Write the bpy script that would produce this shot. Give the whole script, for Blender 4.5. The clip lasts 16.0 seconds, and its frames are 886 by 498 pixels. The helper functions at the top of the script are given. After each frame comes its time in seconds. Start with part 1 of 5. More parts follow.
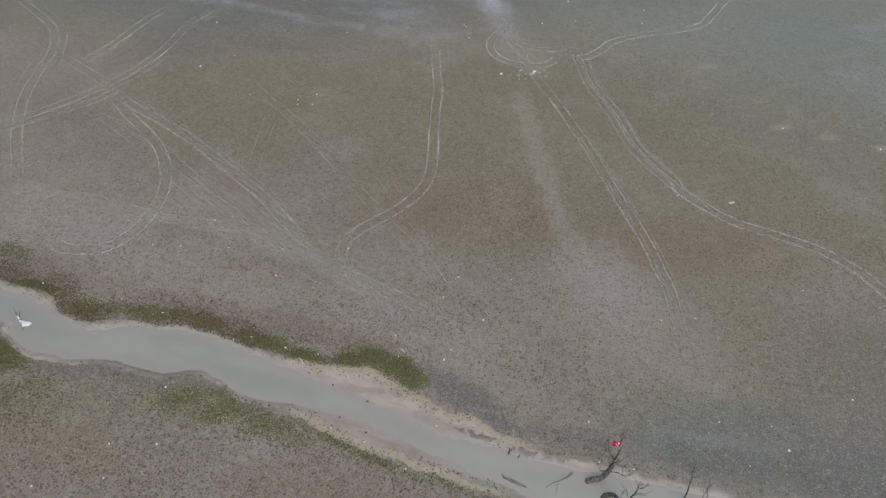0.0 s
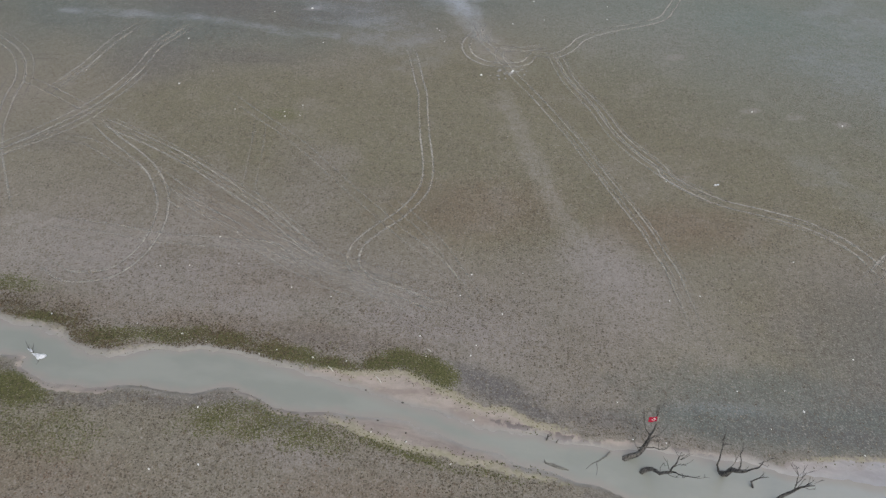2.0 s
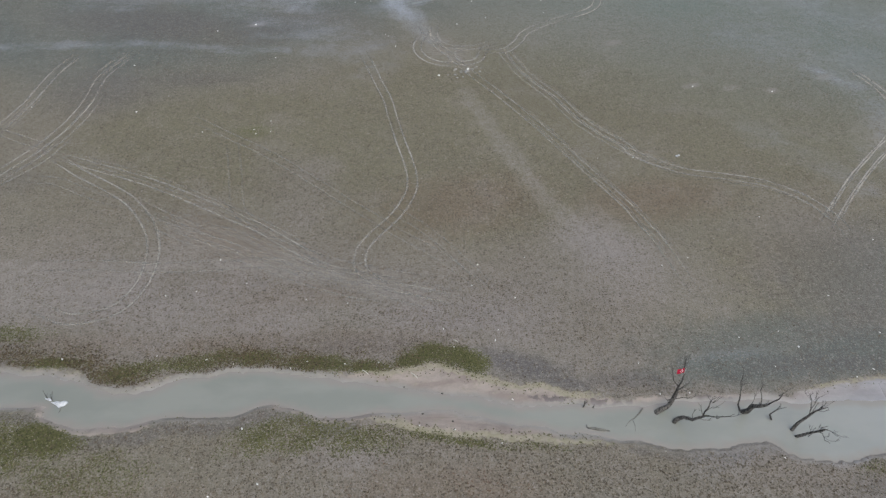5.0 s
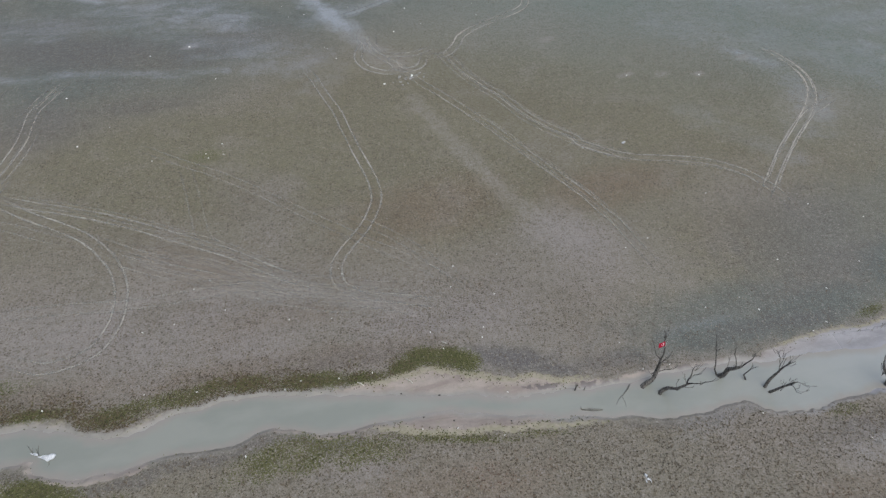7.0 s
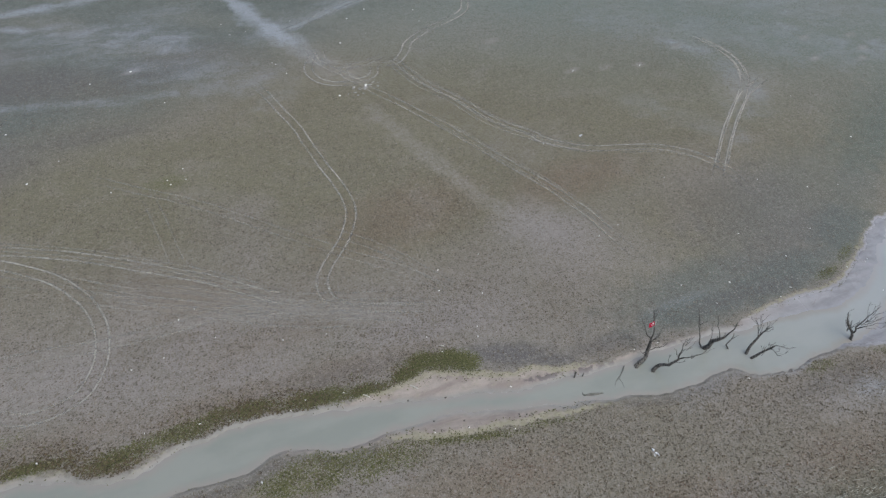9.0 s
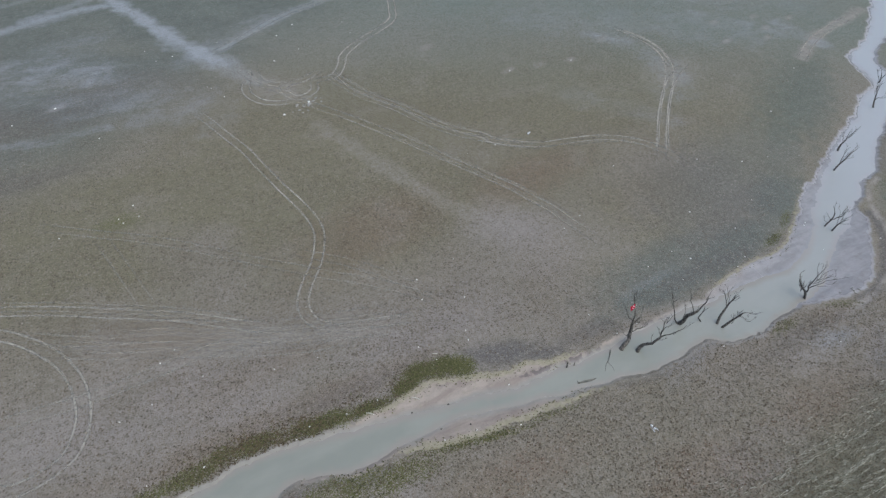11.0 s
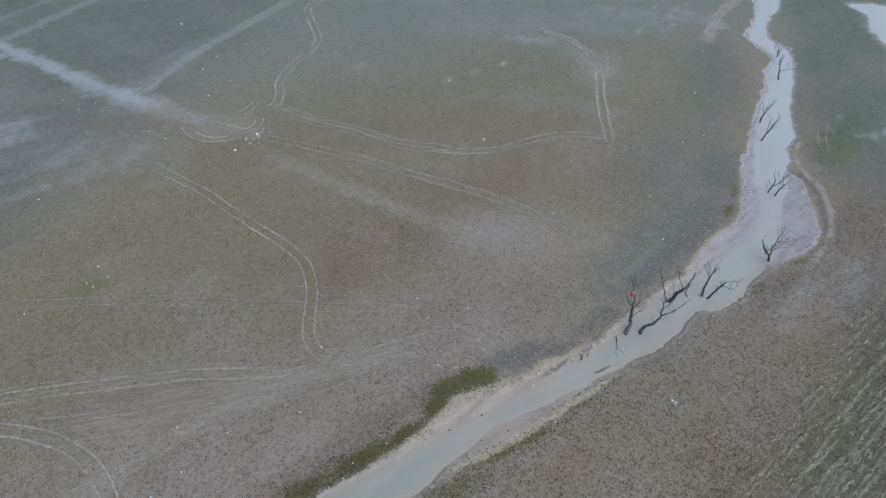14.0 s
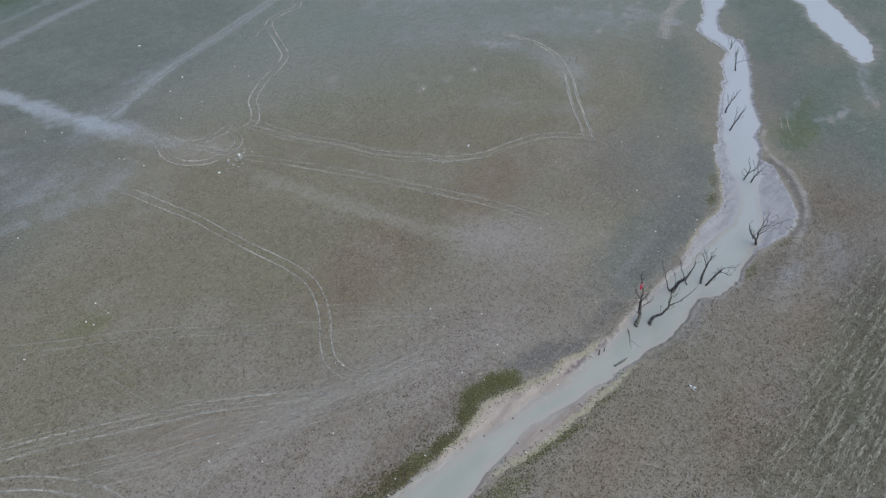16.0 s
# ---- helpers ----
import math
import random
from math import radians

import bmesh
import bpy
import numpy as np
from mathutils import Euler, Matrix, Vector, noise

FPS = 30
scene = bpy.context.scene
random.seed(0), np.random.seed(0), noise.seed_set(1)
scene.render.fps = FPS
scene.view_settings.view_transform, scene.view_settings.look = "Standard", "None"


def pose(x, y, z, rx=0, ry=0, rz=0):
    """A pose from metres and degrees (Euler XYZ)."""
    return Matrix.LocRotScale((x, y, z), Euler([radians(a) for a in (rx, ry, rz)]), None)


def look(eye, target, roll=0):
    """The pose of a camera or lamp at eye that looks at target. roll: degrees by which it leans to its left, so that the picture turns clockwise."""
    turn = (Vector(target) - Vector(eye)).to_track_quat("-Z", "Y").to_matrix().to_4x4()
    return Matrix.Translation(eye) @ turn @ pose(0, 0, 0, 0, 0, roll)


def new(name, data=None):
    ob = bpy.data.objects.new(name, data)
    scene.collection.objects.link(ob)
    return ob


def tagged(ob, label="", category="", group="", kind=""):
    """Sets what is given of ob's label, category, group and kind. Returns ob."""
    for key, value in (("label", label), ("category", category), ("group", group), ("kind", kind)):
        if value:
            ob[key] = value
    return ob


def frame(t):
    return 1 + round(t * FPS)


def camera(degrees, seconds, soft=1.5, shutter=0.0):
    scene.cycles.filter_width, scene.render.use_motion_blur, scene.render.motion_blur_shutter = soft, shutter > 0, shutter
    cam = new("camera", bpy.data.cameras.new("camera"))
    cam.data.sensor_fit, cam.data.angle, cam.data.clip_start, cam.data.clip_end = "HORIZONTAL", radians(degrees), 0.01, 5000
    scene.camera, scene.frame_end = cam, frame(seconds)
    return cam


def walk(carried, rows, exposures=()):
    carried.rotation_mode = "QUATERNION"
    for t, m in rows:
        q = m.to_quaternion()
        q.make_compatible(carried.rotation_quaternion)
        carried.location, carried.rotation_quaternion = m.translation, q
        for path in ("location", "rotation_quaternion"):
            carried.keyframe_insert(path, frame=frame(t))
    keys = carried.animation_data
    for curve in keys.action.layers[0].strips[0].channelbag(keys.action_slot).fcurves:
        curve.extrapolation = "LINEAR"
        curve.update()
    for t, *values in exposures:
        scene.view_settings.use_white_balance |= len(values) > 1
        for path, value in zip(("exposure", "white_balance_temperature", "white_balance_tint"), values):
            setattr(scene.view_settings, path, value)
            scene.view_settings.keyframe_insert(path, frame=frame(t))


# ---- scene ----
# camera: a drone that slides sideways round the creek, looking down
cam = camera(71.67, 16.0, soft=1.3)
# seconds, eye x y z, yaw, pitch, roll
ROWS = [
    (0, 2.039, 1.405, 55.634, 11.012, -45.688, 3.733),
    (0.5, 0.577, 0.754, 55.738, 9.602, -45.518, 3.73),
    (1, -0.984, 0.1, 55.829, 8.16, -45.354, 3.721),
    (1.5, -2.711, -0.555, 55.897, 6.663, -45.201, 3.699),
    (2, -4.526, -1.194, 55.953, 5.115, -45.047, 3.649),
    (2.5, -6.33, -1.796, 56.007, 3.532, -44.884, 3.565),
    (3, -8.056, -2.352, 56.053, 1.945, -44.72, 3.47),
    (3.5, -9.665, -2.859, 56.085, 0.377, -44.565, 3.389),
    (4, -11.199, -3.332, 56.116, -1.181, -44.425, 3.32),
    (4.75, -13.461, -3.995, 56.206, -3.563, -44.248, 3.218),
    (5.5, -15.519, -4.444, 56.458, -6.269, -44.063, 3.075),
    (6.5, -17.845, -4.592, 56.993, -10.432, -43.766, 2.792),
    (7, -19.024, -4.579, 57.196, -12.461, -43.614, 2.647),
    (7.5, -20.314, -4.504, 57.346, -14.347, -43.445, 2.537),
    (8, -21.711, -4.362, 57.462, -16.147, -43.27, 2.463),
    (8.75, -23.886, -4.024, 57.636, -18.982, -43.051, 2.381),
    (9.5, -26.081, -3.459, 57.91, -22.128, -42.861, 2.286),
    (10.5, -28.993, -2.294, 58.425, -26.72, -42.597, 2.083),
    (11, -30.462, -1.575, 58.659, -28.997, -42.476, 1.951),
    (11.5, -31.983, -0.744, 58.896, -31.029, -42.362, 1.822),
    (12, -33.548, 0.188, 59.148, -32.807, -42.253, 1.695),
    (12.5, -35.082, 1.164, 59.402, -34.559, -42.14, 1.547),
    (13, -36.564, 2.183, 59.65, -36.387, -42.02, 1.371),
    (13.5, -38.046, 3.308, 59.888, -38.202, -41.891, 1.187),
    (14, -39.56, 4.558, 60.119, -39.926, -41.758, 1.019),
    (14.5, -41.107, 5.881, 60.35, -41.516, -41.635, 0.894),
    (15, -42.647, 7.226, 60.589, -43.011, -41.53, 0.821),
    (15.5, -44.1, 8.548, 60.839, -44.542, -41.44, 0.779),
    (16, -45.474, 9.843, 61.097, -46.135, -41.358, 0.752),
]
WB = [(0.0, -0.03, 6360.0, 5.0), (16.0, -0.03, 5800.0, 2.0)]
walk(cam, [(t, pose(x, y, z, 90 + pitch, 0, yaw) @ pose(0, 0, 0, 0, 0, roll)) for t, x, y, z, yaw, pitch, roll in ROWS], WB)

# ---- overcast daylight ----
world = bpy.data.worlds.new("overcast_sky")
scene.world = world
world.use_nodes = True
wn = world.node_tree.nodes
sky = wn.new("ShaderNodeTexSky")
sky.sky_type, sky.sun_disc = "NISHITA", False
sky.sun_elevation, sky.sun_rotation = radians(62), radians(146)
sky.air_density, sky.dust_density, sky.ozone_density = 1.0, 4.5, 1.0
wn["Background"].inputs["Strength"].default_value = 0.15
grey = wn.new("ShaderNodeHueSaturation")  # cloud cover takes most of the blue away
grey.inputs["Saturation"].default_value = 0.95
world.node_tree.links.new(sky.outputs[0], grey.inputs["Color"])
world.node_tree.links.new(grey.outputs[0], wn["Background"].inputs["Color"])
sun = new("sun", bpy.data.lights.new("sun", "SUN"))
sun.data.energy, sun.data.angle, sun.data.color = 1.2, radians(80), (1.0, 0.97, 0.93)
sun.matrix_world = look((20, -30, 70), (0, 0, 0))


# ---- materials ----
class Mat:
    """A procedural material under construction: small helpers round its node tree."""

    def __init__(self, name, rough=0.9):
        self.m = bpy.data.materials.new(name)
        self.m.use_nodes = True
        self.n, self.l = self.m.node_tree.nodes, self.m.node_tree.links
        self.b = self.n["Principled BSDF"]
        self.b.inputs["Roughness"].default_value = rough
        self.b.inputs["Specular IOR Level"].default_value = 0.3
        self.coord = self.n.new("ShaderNodeTexCoord").outputs["Object"]

    def put(self, value, socket):
        if isinstance(value, bpy.types.NodeSocket):
            self.l.new(value, socket)
        elif isinstance(value, tuple) and len(value) == 3:
            socket.default_value = (*value, 1)
        else:
            socket.default_value = value

    def noise(self, scale, detail=4.0, rough=0.6, stretch=None, turn=0.0, warp=0.0):
        t = self.n.new("ShaderNodeTexNoise")
        t.inputs["Scale"].default_value, t.inputs["Detail"].default_value = scale, detail
        t.inputs["Roughness"].default_value, t.inputs["Distortion"].default_value = rough, warp
        v = self.coord
        if stretch:
            mp = self.n.new("ShaderNodeMapping")
            mp.vector_type = "TEXTURE"
            mp.inputs["Scale"].default_value = [1 / k for k in stretch]
            mp.inputs["Rotation"].default_value = (0, 0, radians(turn))
            self.l.new(v, mp.inputs["Vector"])
            v = mp.outputs[0]
        self.l.new(v, t.inputs["Vector"])
        return t.outputs["Fac"]

    def span(self, value, a, b, lo=0.0, hi=1.0):
        r = self.n.new("ShaderNodeMapRange")
        r.interpolation_type = "SMOOTHSTEP"
        self.put(value, r.inputs["Value"])
        for i, x in zip((1, 2, 3, 4), (a, b, lo, hi)):
            r.inputs[i].default_value = x
        return r.outputs[0]

    def math(self, op, a, b=0.0):
        x = self.n.new("ShaderNodeMath")
        x.operation, x.use_clamp = op, op in ("ADD", "MULTIPLY", "SUBTRACT")
        self.put(a, x.inputs[0])
        self.put(b, x.inputs[1])
        return x.outputs[0]

    def mix(self, fac, a, b, how="MIX"):
        x = self.n.new("ShaderNodeMix")
        x.data_type, x.blend_type = "RGBA", how
        self.put(fac, x.inputs[0])
        self.put(a, x.inputs[6])
        self.put(b, x.inputs[7])
        return x.outputs[2]

    def ragged(self, mask, grain, amount=0.9):
        """A soft mask broken up at its edges by a grainy noise."""
        x = self.n.new("ShaderNodeMath")
        x.operation = "MULTIPLY_ADD"
        self.put(self.span(grain, 0.30, 0.70), x.inputs[0])
        x.inputs[1].default_value = amount
        self.put(mask, x.inputs[2])
        return self.math("MULTIPLY", self.span(x.outputs[0], 0.22 + amount * 0.5, 0.70 + amount * 0.5), self.span(mask, 0.0, 0.15))

    def shade(self, value):
        x = self.n.new("ShaderNodeCombineColor")
        for i in range(3):
            self.put(value, x.inputs[i])
        return x.outputs[0]

    def attr(self, name):
        a = self.n.new("ShaderNodeAttribute")
        a.attribute_name = name
        s = self.n.new("ShaderNodeSeparateColor")
        self.l.new(a.outputs["Color"], s.inputs[0])
        return s.outputs[0], s.outputs[1], s.outputs[2]

    def dots(self, scale, share, radius, strength):
        """Scattered soft round spots: that share of the cells holds one, of varied size."""
        v = self.n.new("ShaderNodeTexVoronoi")
        v.inputs["Scale"].default_value = scale
        self.l.new(self.coord, v.inputs["Vector"])
        pick = self.n.new("ShaderNodeSeparateColor")
        self.l.new(v.outputs["Color"], pick.inputs[0])
        size = self.math("MULTIPLY", self.span(pick.outputs[1], 0.0, 1.0, 0.55, 1.25), radius)
        spot = self.span(self.math("DIVIDE", v.outputs["Distance"], size), 1.15, 0.45, 0.0, strength)
        return self.math("MULTIPLY", spot, self.span(pick.outputs[0], share, share - 0.04))

    def island(self):
        return self.n.new("ShaderNodeNewGeometry").outputs["Random Per Island"]

    def bump(self, height, distance, strength=0.6):
        x = self.n.new("ShaderNodeBump")
        x.inputs["Strength"].default_value, x.inputs["Distance"].default_value = strength, distance
        self.l.new(height, x.inputs["Height"])
        self.l.new(x.outputs[0], self.b.inputs["Normal"])

    def color(self, value):
        self.put(value, self.b.inputs["Base Color"])
        return self


def soil_material():
    """Dry lake bed: dusty soil, olive growth, moss, sand and wet mud, mixed by the ground's cover maps; distance haze
    is tinted in.
    """
    m = Mat("lake_bed_soil", 0.92)
    pale, moss, mud = m.attr("cover")
    olive, dark, sand = m.attr("tone")
    salt, furrow, wet = m.attr("extra")
    verdant_haze, slate, road = m.attr("growth")
    herb, clot, teal_haze = m.attr("herb")
    rust, ash, silty = m.attr("patch")
    big, mid, fine, grit = m.noise(0.055, 3, 0.5), m.noise(0.32, 6, 0.7), m.noise(1.7, 4, 0.6), m.noise(5.5, 3, 0.7)
    soft = m.noise(0.13, 3, 0.5, None, 0, 0.3)
    c = m.mix(m.span(big, 0.36, 0.64), (0.226, 0.196, 0.170), (0.204, 0.181, 0.150))
    c = m.mix(m.math("MULTIPLY", olive, m.span(mid, 0.15, 0.60, 0.65, 1.0)), c, (0.168, 0.152, 0.100))
    c = m.mix(m.math("MULTIPLY", rust, m.span(mid, 0.15, 0.60, 0.45, 0.95)), c, (0.172, 0.130, 0.090))
    c = m.mix(m.math("MULTIPLY", ash, m.span(mid, 0.15, 0.60, 0.45, 0.95)), c, (0.242, 0.215, 0.202))
    c = m.mix(m.span(soft, 0.50, 0.68, 0.0, 0.30), c, (0.156, 0.138, 0.098))
    c = m.mix(m.span(soft, 0.48, 0.30, 0.0, 0.30), c, (0.252, 0.222, 0.198))
    # distance haze painted as a teal-grey soil colour
    c = m.mix(teal_haze, c, m.mix(m.span(mid, 0.30, 0.70), (0.140, 0.172, 0.152), (0.172, 0.200, 0.184)))
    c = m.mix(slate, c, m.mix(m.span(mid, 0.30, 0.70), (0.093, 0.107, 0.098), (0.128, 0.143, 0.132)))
    # green ground cover, its bluish cast being haze put into the colour
    c = m.mix(verdant_haze, c, m.mix(m.span(mid, 0.35, 0.65), (0.074, 0.104, 0.086), (0.104, 0.134, 0.116)))
    c = m.mix(m.ragged(herb, mid, 0.8), c, m.mix(m.span(fine, 0.35, 0.65), (0.050, 0.084, 0.048), (0.076, 0.108, 0.064)))
    c = m.mix(m.math("MULTIPLY", dark, m.span(fine, 0.25, 0.6, 0.55, 0.95)), c, (0.112, 0.104, 0.104))
    wisps = m.span(m.noise(0.45, 6, 0.7, None, 0, 0.5), 0.30, 0.62, 0.25, 1.0)
    c = m.mix(m.math("MULTIPLY", pale, wisps), c, (0.292, 0.266, 0.246))
    veil = m.span(m.noise(0.17, 7, 0.72, (0.7, 1.3, 1.0), 8, 0.5), 0.36, 0.68, 0.10, 0.85)
    c = m.mix(m.math("MULTIPLY", salt, veil), c, (0.285, 0.302, 0.334))
    c = m.mix(m.math("MULTIPLY", road, m.span(m.noise(0.5, 5, 0.7), 0.25, 0.5, 0.55, 1.0)), c, (0.325, 0.350, 0.388))
    # rosettes of dead weed too small or too far off to stand as plants
    bare = m.math("SUBTRACT", 1.0, m.math("MAXIMUM", m.math("MAXIMUM", pale, road), m.math("MULTIPLY", salt, 0.8)))
    thick = m.math("MULTIPLY", m.math("MULTIPLY", m.span(m.noise(0.20, 4, 0.6), 0.30, 0.60, 0.35, 1.0), bare), m.math("SUBTRACT", 1.0, m.math("MAXIMUM", m.math("MULTIPLY", slate, 0.75), m.math("MULTIPLY", teal_haze, 0.35))))
    c = m.mix(m.math("MULTIPLY", thick, m.dots(2.7, 0.60, 0.38, 0.95)), c, (0.086, 0.073, 0.052))
    c = m.mix(m.math("MULTIPLY", thick, m.dots(1.7, 0.35, 0.30, 0.65)), c, (0.100, 0.086, 0.060))
    c = m.mix(m.math("MULTIPLY", bare, m.dots(2.1, 0.22, 0.24, 0.6)), c, (0.335, 0.305, 0.275))
    c = m.mix(m.span(fine, 0.50, 0.68, 0.0, 0.42), c, (0.122, 0.104, 0.076))
    c = m.mix(m.span(fine, 0.48, 0.32, 0.0, 0.30), c, (0.285, 0.262, 0.236))
    c = m.mix(m.span(grit, 0.51, 0.67, 0.0, 0.64), c, (0.094, 0.080, 0.060))
    c = m.mix(m.span(grit, 0.48, 0.32, 0.0, 0.52), c, (0.320, 0.296, 0.268))
    straw = m.noise(1.0, 4, 0.65, (0.12, 1.0, 1.0), -3)
    c = m.mix(m.math("MULTIPLY", furrow, 0.6), c, (0.090, 0.090, 0.066))
    c = m.mix(m.math("MULTIPLY", furrow, m.span(straw, 0.52, 0.66, 0.0, 0.5)), c, (0.235, 0.228, 0.185))
    c = m.mix(m.ragged(moss, grit, 1.1), c, m.mix(m.span(grit, 0.35, 0.65), (0.067, 0.069, 0.026), (0.120, 0.119, 0.050)))
    c = m.mix(m.math("MULTIPLY", m.ragged(sand, fine, 0.6), 0.85), c, m.mix(m.span(fine, 0.36, 0.62), (0.358, 0.314, 0.248), (0.292, 0.268, 0.186)))
    silt = m.noise(0.42, 6, 0.7, (0.35, 1.5, 1.0), 0, 0.5)
    flat = m.mix(m.span(silt, 0.36, 0.62), (0.248, 0.200, 0.174), (0.345, 0.290, 0.248))
    # eastern silt, its lavender partly sky gloss and lens tint mixed into the colour
    flat = m.mix(silty, flat, m.mix(m.span(silt, 0.36, 0.62), (0.226, 0.209, 0.212), (0.296, 0.278, 0.280)))
    flat = m.mix(m.span(grit, 0.55, 0.70, 0.0, 0.3), flat, (0.19, 0.165, 0.15))
    stain = m.span(m.noise(0.55, 6, 0.75, (0.6, 1.3, 1.0), 8, 0.8), 0.54, 0.66)
    flat = m.mix(m.math("MULTIPLY", stain, 0.5), flat, (0.190, 0.156, 0.140))
    flat = m.mix(m.math("MULTIPLY", m.math("SUBTRACT", 1.0, silty), m.span(m.noise(1.1, 5, 0.8), 0.54, 0.66, 0.0, 0.35)), flat, (0.225, 0.214, 0.130))
    flat = m.mix(m.ragged(clot, fine, 0.9), flat, (0.138, 0.110, 0.106))
    c = m.mix(m.ragged(mud, fine, 0.6), c, flat)
    c = m.mix(wet, c, m.mix(silty, (0.262, 0.246, 0.222), (0.285, 0.272, 0.276)))
    tone = m.span(m.noise(0.75, 5, 0.7), 0.30, 0.66, 0.88, 1.0)
    c = m.mix(1.0, c, m.shade(tone), "MULTIPLY")
    m.color(c)
    m.put(m.math("SUBTRACT", 0.92, m.math("MAXIMUM", m.math("MULTIPLY", wet, 0.5), m.math("MAXIMUM", m.math("MULTIPLY", mud, 0.38), m.math("MULTIPLY", m.math("MULTIPLY", mud, silty), 0.66)))), m.b.inputs["Roughness"])
    m.put(m.math("ADD", 0.3, m.math("MULTIPLY", mud, m.math("ADD", 0.3, m.math("MULTIPLY", silty, 0.6)))), m.b.inputs["Specular IOR Level"])
    m.bump(m.math("ADD", m.math("MULTIPLY", fine, 0.6), m.math("MULTIPLY", grit, 0.4)), 0.06, 0.7)
    return m.m


def water_material():
    """Turbid creek water, clouded with silt, browner over the shallows; up the creek sky sheen is painted in."""
    m = Mat("turbid_water", 0.26)
    depth, sky_sheen, _ = m.attr("depth")
    c = m.mix(m.span(m.noise(0.22, 4, 0.6, (0.5, 1.2, 1)), 0.35, 0.65), (0.234, 0.236, 0.196), (0.264, 0.262, 0.220))
    # pale sky reflection of the far water, put into its base colour
    c = m.mix(sky_sheen, c, (0.378, 0.378, 0.386))
    cloud = m.math("ADD", depth, m.math("MULTIPLY", m.math("SUBTRACT", m.noise(0.7, 5), 0.4), 0.16))
    c = m.mix(m.span(cloud, 0.0, 0.26), m.mix(m.span(sky_sheen, 0.25, 0.85), (0.272, 0.242, 0.205), (0.365, 0.348, 0.352)), c)
    m.color(c)
    m.b.inputs["IOR"].default_value = 2.0
    m.b.inputs["Specular IOR Level"].default_value = 0.5
    m.bump(m.noise(1.6, 3), 0.02, 0.12)
    return m.m


def rut_material():
    """Soil that wheels ground to pale dust; the mark fades out at its edges and where it is worn."""
    m = Mat("pale_wheel_dust", 0.95)
    fade, _, _ = m.attr("fade")
    m.color(m.mix(m.span(m.noise(1.5, 4), 0.35, 0.65), (0.315, 0.292, 0.254), (0.390, 0.364, 0.322)))
    worn = m.math("MULTIPLY", m.span(m.noise(0.25, 4, 0.6), 0.28, 0.52, 0.72, 1.0), m.span(m.noise(1.6, 5, 0.75), 0.34, 0.52, 0.48, 1.0))
    m.put(m.math("MULTIPLY", fade, m.math("MULTIPLY", worn, m.span(m.noise(4.0, 3), 0.2, 0.5, 0.75, 1.0))), m.b.inputs["Alpha"])
    return m.m


def simple(name, a, b, scale, rough=0.9, bump=0.0, stretch=None):
    m = Mat(name, rough)
    n = m.noise(scale, 5, 0.65, stretch)
    m.color(m.mix(m.span(n, 0.32, 0.68), a, b))
    if bump:
        m.bump(n, bump)
    return m.m


def tuft_material(name, a, b, straw):
    m = Mat(name, 0.95)
    pick = m.island()
    c = m.mix(m.span(pick, 0.0, 0.8), a, b)
    m.color(m.mix(m.span(pick, 0.80, 0.86), c, straw))
    return m.m


SOIL, WATER, RUT = soil_material(), water_material(), rut_material()
BARK = simple("weathered_dead_wood", (0.034, 0.031, 0.028), (0.175, 0.160, 0.142), 6.0, 0.9, 0.03, (1, 1, 0.35))
SOAKED = simple("waterlogged_wood", (0.105, 0.100, 0.086), (0.180, 0.172, 0.150), 4.0, 0.6, 0.02)
DARK_MUD = simple("dark_wet_mud", (0.050, 0.044, 0.038), (0.105, 0.092, 0.076), 4.0, 0.6, 0.02)
PLASTIC = simple("white_plastic_film", (0.42, 0.43, 0.46), (0.74, 0.74, 0.75), 4.5, 0.45, 0.02)
RUBBISH = simple("bleached_litter", (0.58, 0.57, 0.54), (0.82, 0.81, 0.78), 4.0, 0.7, 0.02)
RUBBLE = simple("pale_rubble", (0.22, 0.21, 0.195), (0.36, 0.345, 0.325), 3.0, 0.9, 0.03)
STICK = simple("bleached_stick", (0.42, 0.40, 0.35), (0.60, 0.57, 0.50), 6.0, 0.85, 0.01)
RED_CLOTH = simple("red_flag_cloth", (0.36, 0.008, 0.034), (0.46, 0.012, 0.046), 8.0, 0.75)
WHITE_CLOTH = simple("white_flag_cloth", (0.78, 0.78, 0.78), (0.86, 0.86, 0.86), 8.0, 0.75)
TUFT_DRY = tuft_material("dry_lake_bed_weed", (0.070, 0.057, 0.040), (0.150, 0.120, 0.084), (0.24, 0.215, 0.165))
TUFT_RUST = tuft_material("rusty_bank_weed", (0.056, 0.044, 0.028), (0.140, 0.106, 0.066), (0.110, 0.106, 0.046))
TUFT_STRAW = tuft_material("bleached_straw", (0.20, 0.19, 0.15), (0.34, 0.325, 0.265), (0.42, 0.405, 0.34))
TUFT_GRASS = tuft_material("dark_stubble_grass", (0.056, 0.054, 0.034), (0.108, 0.100, 0.064), (0.170, 0.160, 0.115))
TUFT_RED = tuft_material("red_dying_weed", (0.080, 0.050, 0.034), (0.165, 0.108, 0.074), (0.200, 0.165, 0.120))
TUFT_OLIVE = tuft_material("olive_moss_clumps", (0.050, 0.053, 0.021), (0.114, 0.116, 0.047), (0.158, 0.150, 0.074))

